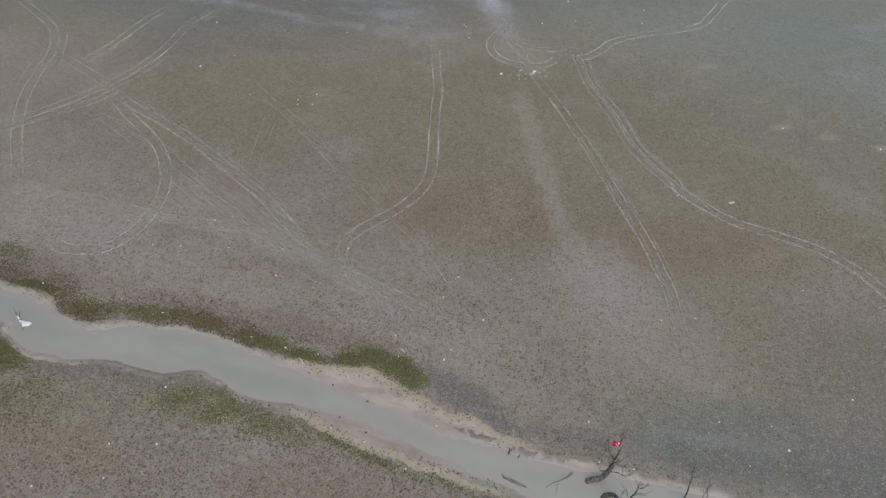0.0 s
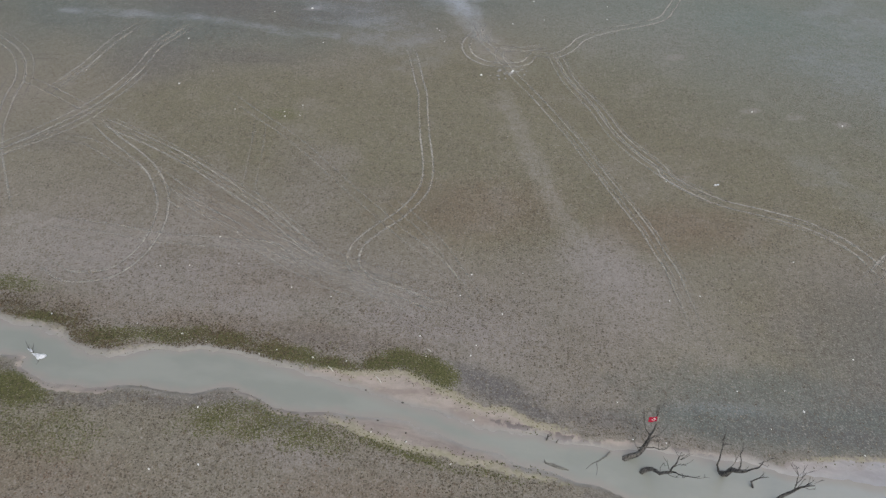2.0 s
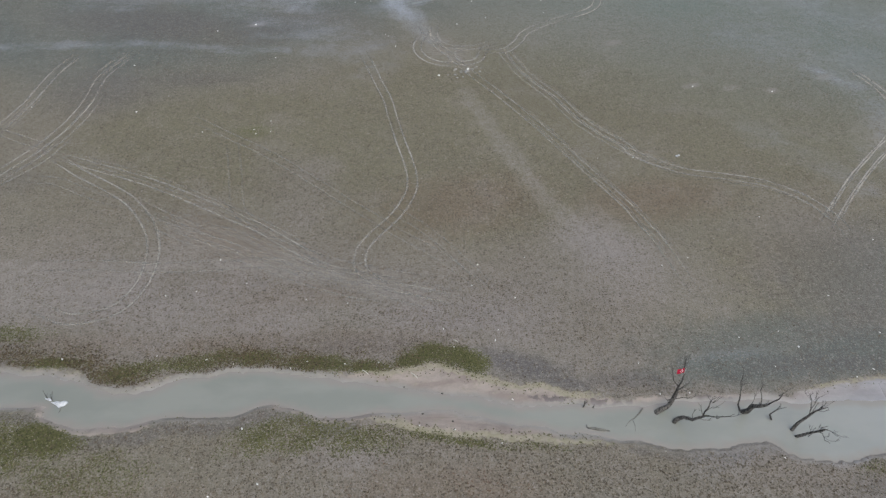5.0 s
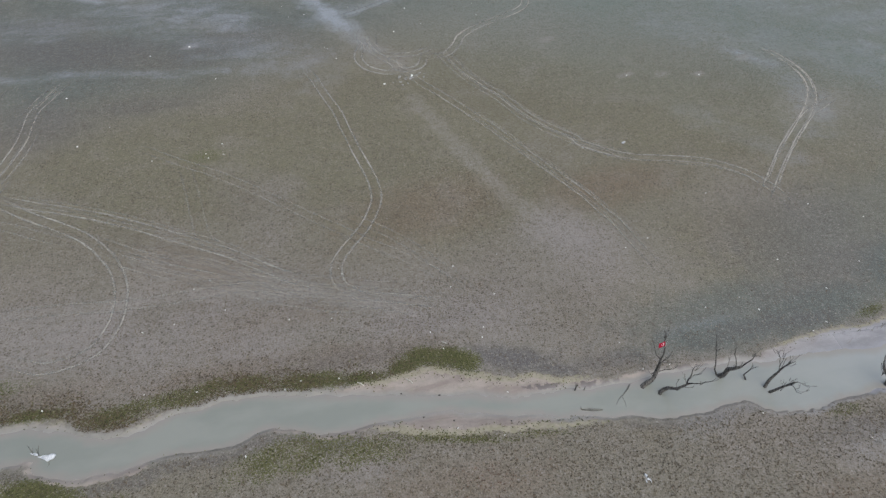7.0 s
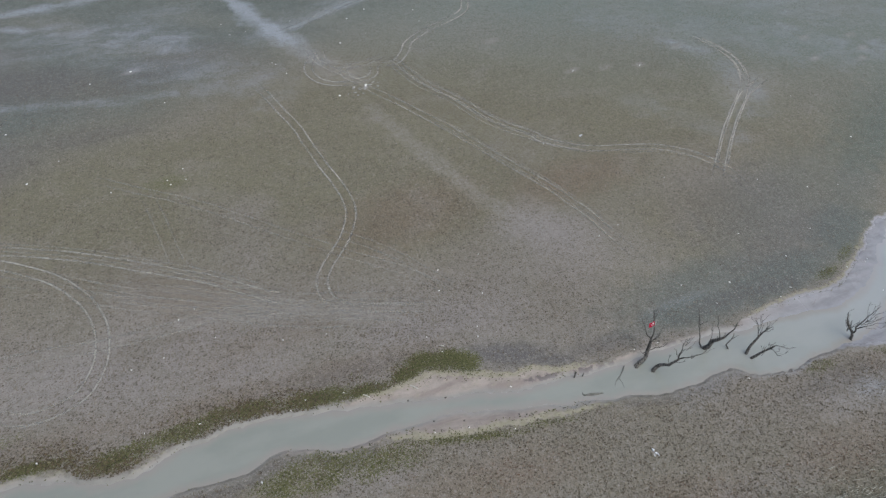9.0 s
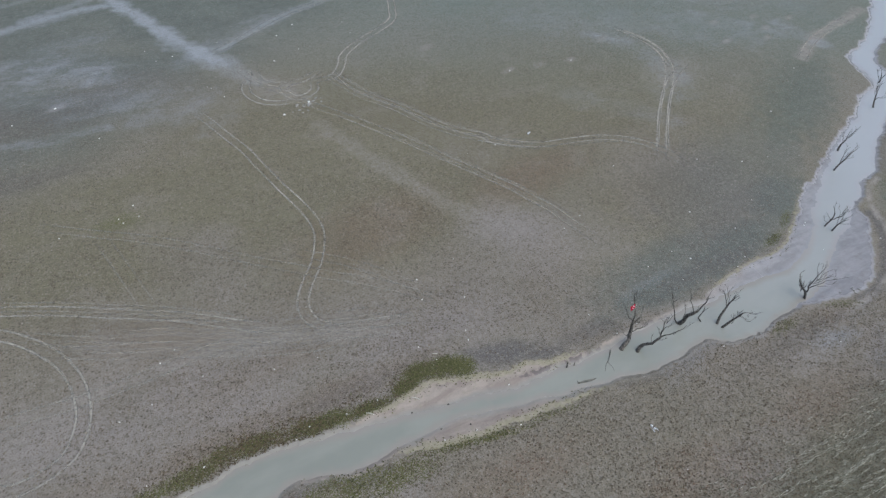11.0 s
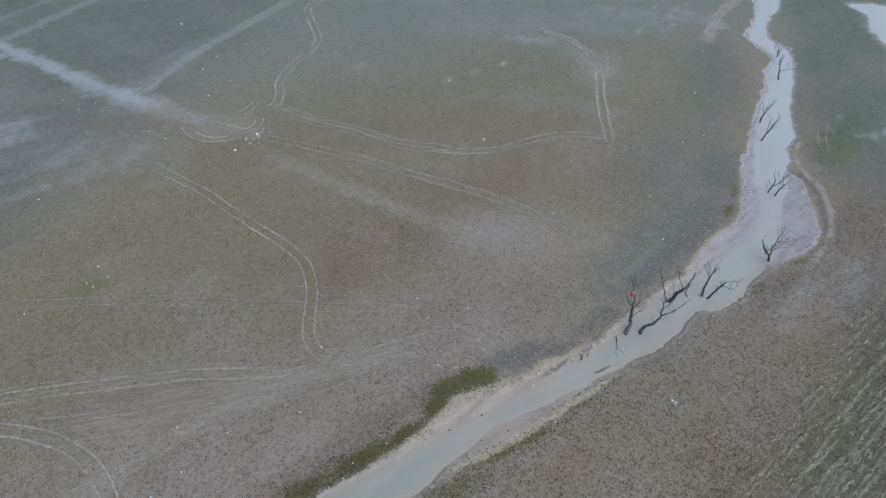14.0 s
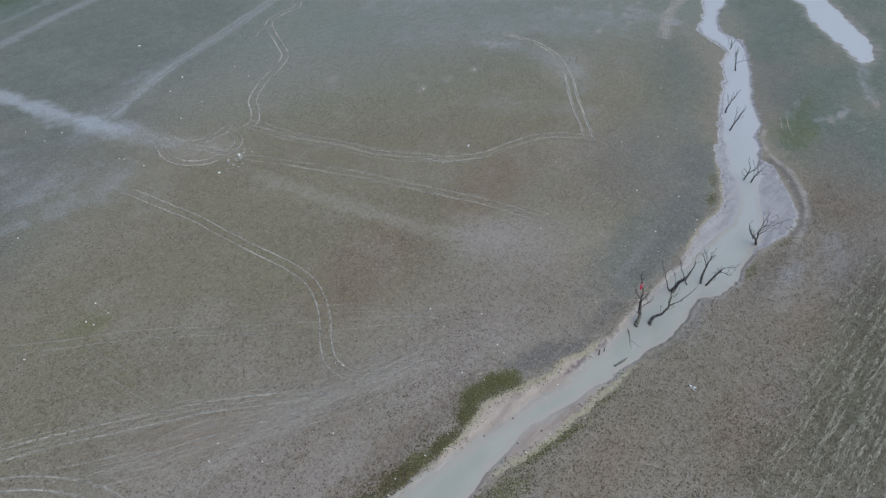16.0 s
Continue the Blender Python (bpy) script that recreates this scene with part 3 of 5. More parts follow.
TREES = {
    "flag_tree": [
        [(11.92, 29.13, -0.28, 0.36), (13.07, 29.61, 0.67, 0.293), (13.58, 30.17, 1.82, 0.227), (13.54, 30.19, 3.14, 0.16)],
        [(13.54, 30.19, 3.14, 0.13), (13.39, 30.6, 4.78, 0.097), (13.5, 30.74, 5.94, 0.063), (13.69, 31.02, 7.28, 0.03)],
        [(13.5, 30.74, 5.94, 0.06), (13.56, 31.63, 7.03, 0.02)],
        [(13.54, 30.19, 3.14, 0.1), (12.93, 30.58, 4.14, 0.065), (12.29, 31.01, 5.47, 0.03)],
        [(13.58, 30.17, 1.82, 0.09), (13.95, 29.83, 3.35, 0.06), (13.88, 29.52, 4.07, 0.03)],
        [(13.07, 29.61, 0.67, 0.1), (14.28, 29.7, 1.46, 0.075), (14.93, 29.3, 2.1, 0.05), (15.38, 29.43, 3.1, 0.025)],
    ],
    "arch_tree": [
        [(13.56, 28.05, -0.28, 0.3), (14.16, 28.13, 0.54, 0.25), (14.62, 27.35, 1.26, 0.2), (15.26, 26.96, 2.59, 0.15)],
        [(15.26, 26.96, 2.59, 0.12), (15.42, 27.04, 3.63, 0.093), (15.44, 27.08, 4.79, 0.067), (15.5, 27.14, 5.72, 0.04)],
        [(15.42, 27.04, 3.63, 0.06), (15.97, 26.69, 4.61, 0.025)],
        [(15.26, 26.96, 2.59, 0.05), (14.71, 26.92, 3.66, 0.035), (14.22, 26.94, 4.79, 0.02)],
        [(15.26, 26.96, 2.59, 0.11), (15.41, 26.26, 3.44, 0.083), (16.08, 25.77, 4.43, 0.057), (16.6, 25.37, 5.65, 0.03)],
    ],
    "forked_tree": [
        [(21.15, 29.03, -0.28, 0.36), (21.39, 28.74, 0.95, 0.297), (21.52, 28.23, 2.46, 0.233), (22.01, 27.85, 3.1, 0.17)],
        [(22.01, 27.85, 3.1, 0.15), (22.29, 27.8, 4.07, 0.095), (22.62, 27.82, 5.41, 0.04)],
        [(21.52, 28.23, 2.46, 0.12), (21.66, 28.36, 3.09, 0.09), (21.45, 28.92, 4.11, 0.06), (21.24, 29.42, 5.38, 0.03)],
        [(21.15, 29.03, -0.28, 0.14), (20.8, 29.48, 0.68, 0.113), (20.77, 30.33, 1.87, 0.085), (20.66, 30.71, 3.13, 0.057), (20.48, 31.5, 4.51, 0.03)],
        [(20.77, 30.33, 1.87, 0.05), (20.5, 30.99, 2.81, 0.02)],
        [(21.39, 28.74, 0.95, 0.06), (21.81, 29.41, 1.74, 0.04), (22.15, 29.71, 2.39, 0.02)],
    ],
    "leaning_tree": [
        [(25.51, 26.91, -0.28, 0.24), (25.93, 27.17, 0.59, 0.193), (26.52, 27.19, 1.84, 0.145), (26.85, 27.14, 2.94, 0.097), (27.43, 26.92, 4.02, 0.05)],
        [(26.52, 27.19, 1.84, 0.09), (26.64, 27.55, 2.68, 0.068), (26.43, 28.01, 3.52, 0.047), (26.06, 28.35, 4.39, 0.025)],
        [(26.64, 27.55, 2.68, 0.05), (27.07, 28.15, 4.06, 0.02)],
        [(26.85, 27.14, 2.94, 0.05), (27.23, 27.17, 4.04, 0.03)],
    ],
    "low_tree": [
        [(25.83, 26.19, -0.28, 0.22), (26.27, 25.83, 0.84, 0.173), (26.65, 25.49, 1.84, 0.127), (26.88, 25.23, 2.78, 0.08)],
        [(26.88, 25.23, 2.78, 0.06), (27.0, 24.23, 3.78, 0.02)],
        [(26.65, 25.49, 1.84, 0.06), (26.47, 24.57, 2.54, 0.042), (26.48, 23.63, 2.94, 0.025)],
        [(26.27, 25.83, 0.84, 0.05), (26.27, 25.71, 2.01, 0.02)],
    ],
    "snag": [
        [(23.98, 28.1, -0.28, 0.14), (23.72, 28.45, 0.22, 0.102), (24.06, 28.44, 0.94, 0.063), (24.22, 28.54, 1.7, 0.025)],
    ],
    "spread_tree": [
        [(39.58, 24.82, -0.28, 0.26), (39.65, 25.17, 0.53, 0.203), (39.39, 25.72, 1.02, 0.145), (39.27, 26.43, 1.84, 0.087), (39.31, 26.77, 2.75, 0.03)],
        [(39.39, 25.72, 1.02, 0.09), (38.93, 25.46, 0.78, 0.06)],
        [(39.65, 25.17, 0.53, 0.15), (39.82, 25.1, 1.34, 0.12), (40.35, 25.03, 2.58, 0.09), (40.75, 24.96, 3.61, 0.06), (41.23, 25.13, 4.93, 0.03)],
        [(40.35, 25.03, 2.58, 0.06), (40.66, 25.54, 3.76, 0.02)],
        [(39.82, 25.1, 1.34, 0.11), (39.8, 24.71, 1.81, 0.082), (40.18, 24.28, 2.71, 0.053), (41.09, 23.39, 4.19, 0.025)],
    ],
    "thin_tree": [
        [(55.3, 33.78, -0.28, 0.16), (55.74, 33.59, 0.85, 0.117), (55.98, 33.65, 1.9, 0.073), (55.99, 34.4, 2.89, 0.03)],
        [(55.74, 33.59, 0.85, 0.11), (55.99, 33.11, 1.57, 0.083), (56.28, 32.98, 2.47, 0.057), (56.71, 32.99, 3.7, 0.03)],
    ],
    "thin_tree_low": [
        [(55.35, 32.46, -0.28, 0.16), (55.54, 32.37, 0.62, 0.117), (55.79, 32.17, 1.53, 0.073), (56.16, 31.58, 2.34, 0.03)],
        [(55.79, 32.17, 1.53, 0.07), (55.84, 32.22, 2.29, 0.02)],
    ],
    "slanted_tree": [
        [(69.77, 43.03, -0.28, 0.22), (70.05, 42.95, 0.75, 0.172), (70.44, 42.67, 1.88, 0.125), (70.87, 42.44, 3.18, 0.077), (71.42, 41.97, 4.52, 0.03)],
        [(70.05, 42.95, 0.75, 0.09), (70.44, 43.04, 2.13, 0.057), (70.77, 43.33, 3.57, 0.025)],
    ],
    "back_tree": [
        [(75.75, 46.77, -0.28, 0.22), (75.97, 46.88, 0.82, 0.16), (76.3, 46.68, 1.83, 0.1), (76.7, 46.91, 3.32, 0.04)],
        [(76.3, 46.68, 1.83, 0.1), (76.63, 46.39, 2.75, 0.062), (77.12, 46.27, 4.12, 0.025)],
    ],
    "far_tree": [
        [(96.1, 54.0, -0.28, 0.22), (96.2, 54.43, 0.9, 0.157), (96.45, 54.88, 2.5, 0.093), (96.96, 55.22, 4.62, 0.03)],
        [(96.2, 54.43, 0.9, 0.09), (96.39, 54.0, 1.6, 0.06), (96.84, 52.95, 2.38, 0.03)],
        [(96.45, 54.88, 2.5, 0.07), (96.4, 55.59, 3.65, 0.02)],
    ],
    "farthest_tree": [
        [(106.9, 60.17, -0.28, 0.18), (107.01, 60.19, 0.61, 0.105), (107.04, 60.72, 1.75, 0.03)],
        [(107.01, 60.19, 0.61, 0.1), (107.3, 59.96, 1.75, 0.03)],
    ],
}

# ---- curves and distances ----
def smooth(points, step=1.2, closed=False):
    """A Catmull-Rom curve through the points, sampled about every step metres."""
    p = [np.array(q, float) for q in points]
    p = [p[-1], *p, p[0], p[1]] if closed else [2 * p[0] - p[1], *p, 2 * p[-1] - p[-2]]
    out = []
    for a, b, c, d in zip(p, p[1:], p[2:], p[3:]):
        n = max(2, int(np.linalg.norm((c - b)[:2]) / step))
        for i in range(n):
            t = i / n
            out.append(0.5 * (2 * b + (c - a) * t + (2 * a - 5 * b + 4 * c - d) * t * t + (3 * b - a - 3 * c + d) * t ** 3))
    if not closed:
        out.append(p[-2])
    return np.array(out)


def away(xy, line, reach=1e9, closed=False):
    """The distance of each point of xy from a polyline; points farther than reach keep reach."""
    d = np.full(len(xy), reach)
    lo, hi = line.min(0) - reach, line.max(0) + reach
    near = np.nonzero(((xy > lo) & (xy < hi)).all(1))[0]
    best = np.full(len(near), reach)
    q = xy[near]
    ends = np.vstack([line[1:], line[:1]]) if closed else line[1:]
    for a, b in zip(line, ends):
        box = np.nonzero((q[:, 0] > min(a[0], b[0]) - reach) & (q[:, 0] < max(a[0], b[0]) + reach))[0]
        ab = b - a
        v = q[box] - a
        t = np.clip(v @ ab / max(ab @ ab, 1e-9), 0, 1)
        best[box] = np.minimum(best[box], np.hypot(*(v - t[:, None] * ab).T))
    d[near] = best
    return d


def within(xy, ring):
    """Which points lie inside a closed polyline."""
    inside = np.zeros(len(xy), bool)
    x, y = xy.T
    for (ax, ay), (bx, by) in zip(ring, np.roll(ring, -1, 0)):
        if ay != by:
            inside ^= ((ay > y) != (by > y)) & (x < (bx - ax) * (y - ay) / (by - ay) + ax)
    return inside


def ramp(v, a, b):
    t = np.clip((v - a) / (b - a), 0, 1)
    return t * t * (3 - 2 * t)


def rolling(xy, size, seed=0):
    """A soft random field of about -1 to 1 with lumps of that size in metres."""
    r = np.random.RandomState(seed)
    f = np.zeros(len(xy))
    for _ in range(14):
        a, k = r.uniform(0, 6.283), r.uniform(0.5, 1.6) * 6.283 / size / 1.6
        f += np.sin(k * (xy[:, 0] * math.cos(a) + xy[:, 1] * math.sin(a)) + r.uniform(0, 6.283))
    return f / 5.0


def swell(xy):
    """The gentle rise and fall of the lake bed."""
    return 0.05 * rolling(xy, 26, 3)


# ---- ground sheet ----
WATER_Z = -0.28
curve = {"shore": np.vstack([smooth(SHORE_N), smooth(SHORE_S)[::-1]]), "rim": np.vstack([smooth(RIM_N), smooth(RIM_S)[::-1]])}
pond_ring = smooth(POND, 2.0, True)


def banks(xy):
    """Height of the ground, and the signed distances to the creek's water line and rim (negative inside)."""
    reach = 9.0
    ds, dr = away(xy, curve["shore"], reach, True), away(xy, curve["rim"], reach, True)
    box = np.nonzero((xy[:, 0] > -100) & (xy[:, 0] < 166) & (xy[:, 1] > 15) & (xy[:, 1] < 110))[0]
    ins, inr = np.zeros(len(xy), bool), np.zeros(len(xy), bool)
    ins[box], inr[box] = within(xy[box], curve["shore"]), within(xy[box], curve["rim"])
    inr |= ins
    ragged = 0.17 * rolling(xy, 2.6, 8) + 0.10 * rolling(xy, 1.2, 9) + 0.05 * rolling(xy, 0.7, 10)
    ragged *= 1 + 0.8 * ramp(xy[:, 0], 42, 66)
    ds, dr = np.where(ins, -ds, ds) + ragged, np.where(inr, -dr, dr) + ragged
    k = np.clip(ds, 0, None) / (np.clip(ds, 0, None) + np.clip(-dr, 0, None) + 1e-6)
    h = np.where(inr, WATER_Z * (1 - ramp(k, 0.0, 1.0)), swell(xy) * ramp(dr, 0, 3))
    h = np.where(ds < 0, WATER_Z + np.maximum(0.22 * ds, -0.6), h)
    dp = away(xy, pond_ring, 8.0, True)
    dp = np.where(within(xy, pond_ring), -dp, dp) + 0.6 * rolling(xy, 2.0, 12)
    h = np.where(dp < 2, np.minimum(h, WATER_Z + 0.2 * dp), h)
    return h, ds, dr, np.where(away(xy, pond_ring, 12.0, True) < 11.9, dp, 50.0)


def spread(stops, steps, grow, end):
    """Grid lines with the given steps between the stops, then ever wider out to the horizon."""
    out = [stops[0]]
    for lo, hi, step in zip(stops, stops[1:], steps):
        n = round((hi - lo) / step)
        out += [lo + (hi - lo) * (k + 1) / n for k in range(n)]
    for sign in (-1, 1):
        s, v = (steps[0], out[0]) if sign < 0 else (steps[-1], out[-1])
        while abs(v) < end:
            s *= grow
            v += sign * s
            out.insert(0, v) if sign < 0 else out.append(v)
    return np.array(out)


gx, gy = spread((-104, -72, -58, 72, 122, 168), (0.8, 0.4, 0.25, 0.4, 0.8), 1.08, 3500), spread((2, 21, 50, 92, 212), (0.4, 0.25, 0.4, 0.8), 1.08, 3500)
NX, NY = len(gx), len(gy)
grid = np.stack(np.meshgrid(gx, gy), -1).reshape(-1, 2)
height, d_shore, d_rim, d_pond = banks(grid)


def painted(swaths):
    """How strongly each ground point belongs to soft swaths of (points, half width, strength)."""
    out = np.zeros(len(grid))
    frayed = 0.38 * rolling(grid, 5.5, 15) + 0.30 * rolling(grid, 1.9, 16)
    for points, half, strength in swaths:
        gap = away(grid, smooth(points, 2.5), half * 2.8)
        out = np.maximum(out, strength * (1 - ramp(gap + half * frayed * (gap < half * 2.8), half * 0.35, half * 2.0)) * (gap < half * 2.75))
    return out


def blots(spots):
    """Soft-edged ovals of (x, y, long radius, short radius, turn, strength), with ragged outlines."""
    out = np.zeros(len(grid))
    wavy = 1 + 0.14 * rolling(grid, 2.2, 25)
    for x, y, a, b, turn, strength in spots:
        c, s = math.cos(radians(turn)), math.sin(radians(turn))
        u, v = grid[:, 0] - x, grid[:, 1] - y
        r = np.hypot((u * c + v * s) / a, (v * c - u * s) / b)
        out = np.maximum(out, strength * (1 - ramp(r * wavy, 0.30, 1.45)))
    return out


ragged = 1 + 0.35 * rolling(grid, 3.1, 21)
# dried puddles, pale and thin
PUDDLES = [(98.0, 97.8), (107.5, 90.3), (102.7, 85.7), (110.2, 96.5), (53.2, 95.9), (66.2, 101.4), (38.7, 97.4), (27.9, 114.4), (92.7, 88.6), (117.8, 92.2), (45.9, 96.9), (-45.5, 119.2), (87.7, 30.4), (91.0, 29.3), (101.2, 26.0)]
# paler ground: dust roads and worn swaths
pale = painted([
    ([(-3.8, 92.8), (-0.9, 82.7), (2.1, 74.1), (4.8, 66.5), (6.8, 61.9), (9.8, 57.0), (13.5, 52.4)], 1.3, 0.42),
    ([(-65.0, 49.8), (-55.8, 49.9), (-43.8, 50.4), (-34.6, 50.9), (-28.0, 49.9), (-19.4, 47.1), (-10, 43.4)], 1.1, 0.45),
    ([(-44, 57), (-32, 51.6), (-20, 47.8), (-10, 44)], 1.8, 0.22),
    ([(-15.4, 126.8), (-12.3, 119.3), (-8.7, 111.0), (-4.0, 104.5)], 2.6, 0.34),
    ([(74, 38), (69, 36.4), (65.2, 32.6), (63.4, 29.2), (58.9, 25.3), (53.9, 22.5), (48.5, 21.0), (43.1, 20.6)], 0.4, 0.9),
    ([(101.4, 75.1), (110.8, 79.9), (120.7, 83.3), (140, 88)], 1.2, 0.8),
    ([(10, 57), (16, 51), (22, 46)], 4.0, 0.18),
])
pale = np.maximum(pale, blots([(13, 52, 10, 6, -40, 0.22), (20, 47, 7, 3, -10, 0.2), (70, 82, 10, 6, 20, 0.4), (-56, 47, 13, 5, 5, 0.4), (-6.5, 108, 6, 5, -40, 0.45), (125, 36, 4, 2, 30, 0.9)]))
pale = np.maximum(pale, blots([(x, y, 1.9, 0.8, 20, 0.75) for x, y in PUDDLES]))
road = np.maximum(painted([
    ([(-36, 186), (-29.4, 166.9), (-22.7, 147.1), (-18.5, 135), (-15.0, 127.0)], 1.6, 0.8),
    ([(-15.8, 128.4), (-7.5, 135.5), (4.5, 143.2), (24.3, 152.7), (58.1, 169.0), (120, 196)], 0.6, 0.38),
    ([(-13.0, 131.5), (-4, 139.5), (6, 145.5), (24.3, 154.9), (46, 165.5)], 0.5, 0.4),
    ([(-15, 130.2), (-6, 138), (5, 144.6), (24.3, 153.8), (58, 170)], 1.2, 0.22),
]), painted([
    ([(-50, 164), (-17.5, 183.9), (8.2, 198.2), (40, 215)], 1.3, 0.36),
    ([(-60, 172), (-25, 192), (0, 205), (30, 221)], 1.0, 0.22),
    ([(-90, 148), (-54.4, 160.1), (-40.5, 166.5), (-28, 167)], 1.2, 0.5),
    ([(-21, 140), (-17, 131), (-13.6, 124.5)], 2.2, 0.6),
    ([(-16, 127), (-13, 121), (-10, 114)], 1.6, 0.28),
]))
salt = np.maximum(painted([
    ([(-90, 152), (-80.9, 149.3), (-68.8, 145.0), (-59.0, 139.9), (-44.9, 136.2)], 1.3, 0.95),
    ([(-63.8, 140.3), (-48.0, 129.1), (-33.1, 116.7), (-24.0, 108.3)], 5.5, 0.45),
    ([(-92, 107), (-71.7, 109.5), (-62.7, 110.1), (-48.1, 108.3), (-38.2, 108.6)], 1.2, 0.7),
    ([(-100, 158), (-71.6, 154.2), (-50.2, 161.4), (-34.8, 167.9)], 2.0, 0.7),
    ([(-62, 142), (-48, 134), (-38, 131)], 4.5, 0.8),
    ([(-80, 130), (-55, 133), (-35, 127)], 4.0, 0.45),
    ([(66, 104), (70, 97), (71, 88), (68, 79), (62, 74)], 2.6, 0.5),
]), painted([
    ([(98, 104), (104, 94), (108, 86)], 2.2, 0.6),
    ([(113, 92), (111, 84), (112, 78)], 2.0, 0.7),
    ([(44, 84), (50, 74), (56, 68)], 2.5, 0.3),
    ([(60, 118), (82, 104), (98, 92)], 7.0, 0.4),
    ([(70, 140), (105, 118), (130, 104)], 8.0, 0.45),
    ([(-20, 128), (-10, 137), (5, 146)], 3.0, 0.35),
    ([(123, 35.5), (116, 33.2), (110, 31), (103, 27.6)], 1.1, 0.9),
    ([(94.4, 29.3), (89.5, 30), (85, 32)], 0.7, 0.7),
]))
salt = np.maximum(salt, blots([(69.5, 99.5, 4.0, 1.0, -52, 0.9), (66.5, 103.5, 2.5, 0.9, -30, 0.9), (84, 37, 2.4, 0.9, 30, 0.6), (90, 38, 1.6, 0.7, 20, 0.7), (17.8, 24, 6, 2.0, 20, 0.3), (37, 18.6, 8, 2.0, 8, 0.6), (45, 15.5, 7, 2.0, 15, 0.4), (22, 36.2, 7, 0.9, 6, 0.3), (-33, 115.7, 7, 4, 30, 0.55), (-45.5, 119.3, 2.2, 1.2, 20, 0.9), (-45, 139, 9, 5, 10, 0.7), (-40, 148, 9, 3, 15, 0.6)]))
moss = np.maximum(blots([
    (-10.3, 36.7, 3.5, 1.3, -8, 1.0),
    (-13.6, 36.0, 2.6, 0.9, 12, 0.9),
    (-7.2, 35.6, 2.2, 1.4, -35, 0.9),
    (-39, 80.4, 3.4, 1.9, 10, 0.30),
    (-43.5, 34.8, 3.6, 1.2, 8, 0.62),
    (-37, 36.0, 4.2, 1.2, 8, 0.55),
    (-24, 35.6, 4.2, 1.1, -5, 0.62),
    (-18.5, 35.1, 3.2, 0.9, 0, 0.6),
    (-31, 36.4, 3.6, 1.0, 0, 0.5),
    (-52, 36, 3.2, 0.7, 0, 0.6),
    (-49.8, 26.8, 3.8, 1.8, -10, 0.8),
    (-55, 26.4, 6, 3.0, -8, 0.6),
]), blots([
    (-26, 27.2, 6.0, 2.2, 8, 0.42),
    (-19, 26.4, 5, 1.6, 0, 0.34),
    (-44, 23, 6, 2.5, 0, 0.25),
    (-13, 27.0, 4.0, 0.6, -12, 0.42),
    (-7.6, 25.9, 4.0, 0.5, -8, 0.42),
    (-1.5, 25.5, 3.0, 0.4, -8, 0.3),
    (45.5, 35.0, 3.2, 0.7, 15, 0.3),
    (32.5, 22.6, 2.4, 0.8, 5, 0.25),
    (51, 37.6, 2.5, 0.7, 30, 0.25),
    (43, 21.8, 3.0, 0.7, -20, 0.25),
    (76, 35.5, 5.0, 2.5, 25, 0.16),
    (77, 32, 6.0, 3.5, 20, 0.25),
    (-60, 40, 6, 1.4, 0, 0.3),
])) * 1.35 * np.clip(ragged, 0.6, 1.2)
moss = np.clip(moss, 0, 1)
dark = np.maximum(blots([
    (-1.6, 35.0, 5.6, 1.9, -16, 1.0),
    (2.6, 32.9, 3.6, 1.0, -18, 0.9),
    (9, 33.0, 6, 1.2, 0, 0.55),
    (-20, 38, 9, 1.6, 0, 0.35),
    (30, 35.0, 9, 1.6, 6, 0.5),
    (36, 35.0, 6, 1.3, 3, 0.6),
    (55.5, 23.2, 6, 1.0, 38, 0.7),
    (-66, 119, 20, 8, -8, 0.75),
    (-74, 131, 12, 5, 0, 0.5),
    (-41, 119, 17, 7, 28, 0.6),
    (-30, 122, 12, 6, -40, 0.3),
]), blots([
    (-52, 97, 10, 3, 5, 0.45),
    (-71, 67, 6, 3, 0, 0.3),
    (95, 45, 18, 7, 25, 0.4),
    (80, 42, 8, 3, 35, 0.5),
    (46, 10, 16, 6, 10, 0.6),
    (72, 22, 16, 6, 20, 0.45),
    (24, -3, 18, 5, -3, 0.5),
    (43, 51, 14, 9, 15, 0.42),
    (45, 43, 13, 5, 20, 0.42),
    (33, 20.5, 7, 1.4, 4, 0.5),
    (-66, 92, 9, 8, 0, 0.5),
    (-60, 30, 7, 10, 0, 0.4),
]))
# shade of the cut bank, painted dark along the lip of the southern bank
dark = np.maximum(dark, painted([([(x, y - 0.8) for x, y in RIM_S if -57 < x < -19], 0.7, 0.62), ([(x, y - 0.6) for x, y in RIM_S if 8 < x < 26], 0.5, 0.5)]))
dark = np.maximum(dark, painted([([(64.4, 32.6), (63.6, 31), (61.3, 28.6), (58, 25.7), (54.2, 23.2), (50, 21.6), (46, 21)], 0.7, 1.0)]))
olive = np.clip(0.32 + 0.25 * rolling(grid, 30, 31) + blots([(-3.6, 64, 18, 10, 20, 0.6), (25, 64, 14, 8, 10, 0.5), (-34, 79, 30, 13, 0, 0.75), (-36, 22, 22, 8, 0, 0.4), (5, 92, 36, 16, 0, 0.6), (45, 78, 24, 12, 10, 0.5), (25, 5, 16, 9, 10, 0.7), (33, 50, 13, 8, 0, 0.7), (26, 43, 15, 5, 6, 0.7), (32, 94, 28, 17, 0, 0.5)]), 0, 1)
olive = np.clip(olive + 0.30 * ramp(grid[:, 1], 52, 66) * (1 - ramp(grid[:, 1], 104, 130)), 0, 1)
olive *= 1 - 0.75 * blots([(-30, 44, 32, 9, 0, 1.0), (12, 47, 15, 9, -20, 0.9), (-52, 48, 14, 7, 0, 0.9)])
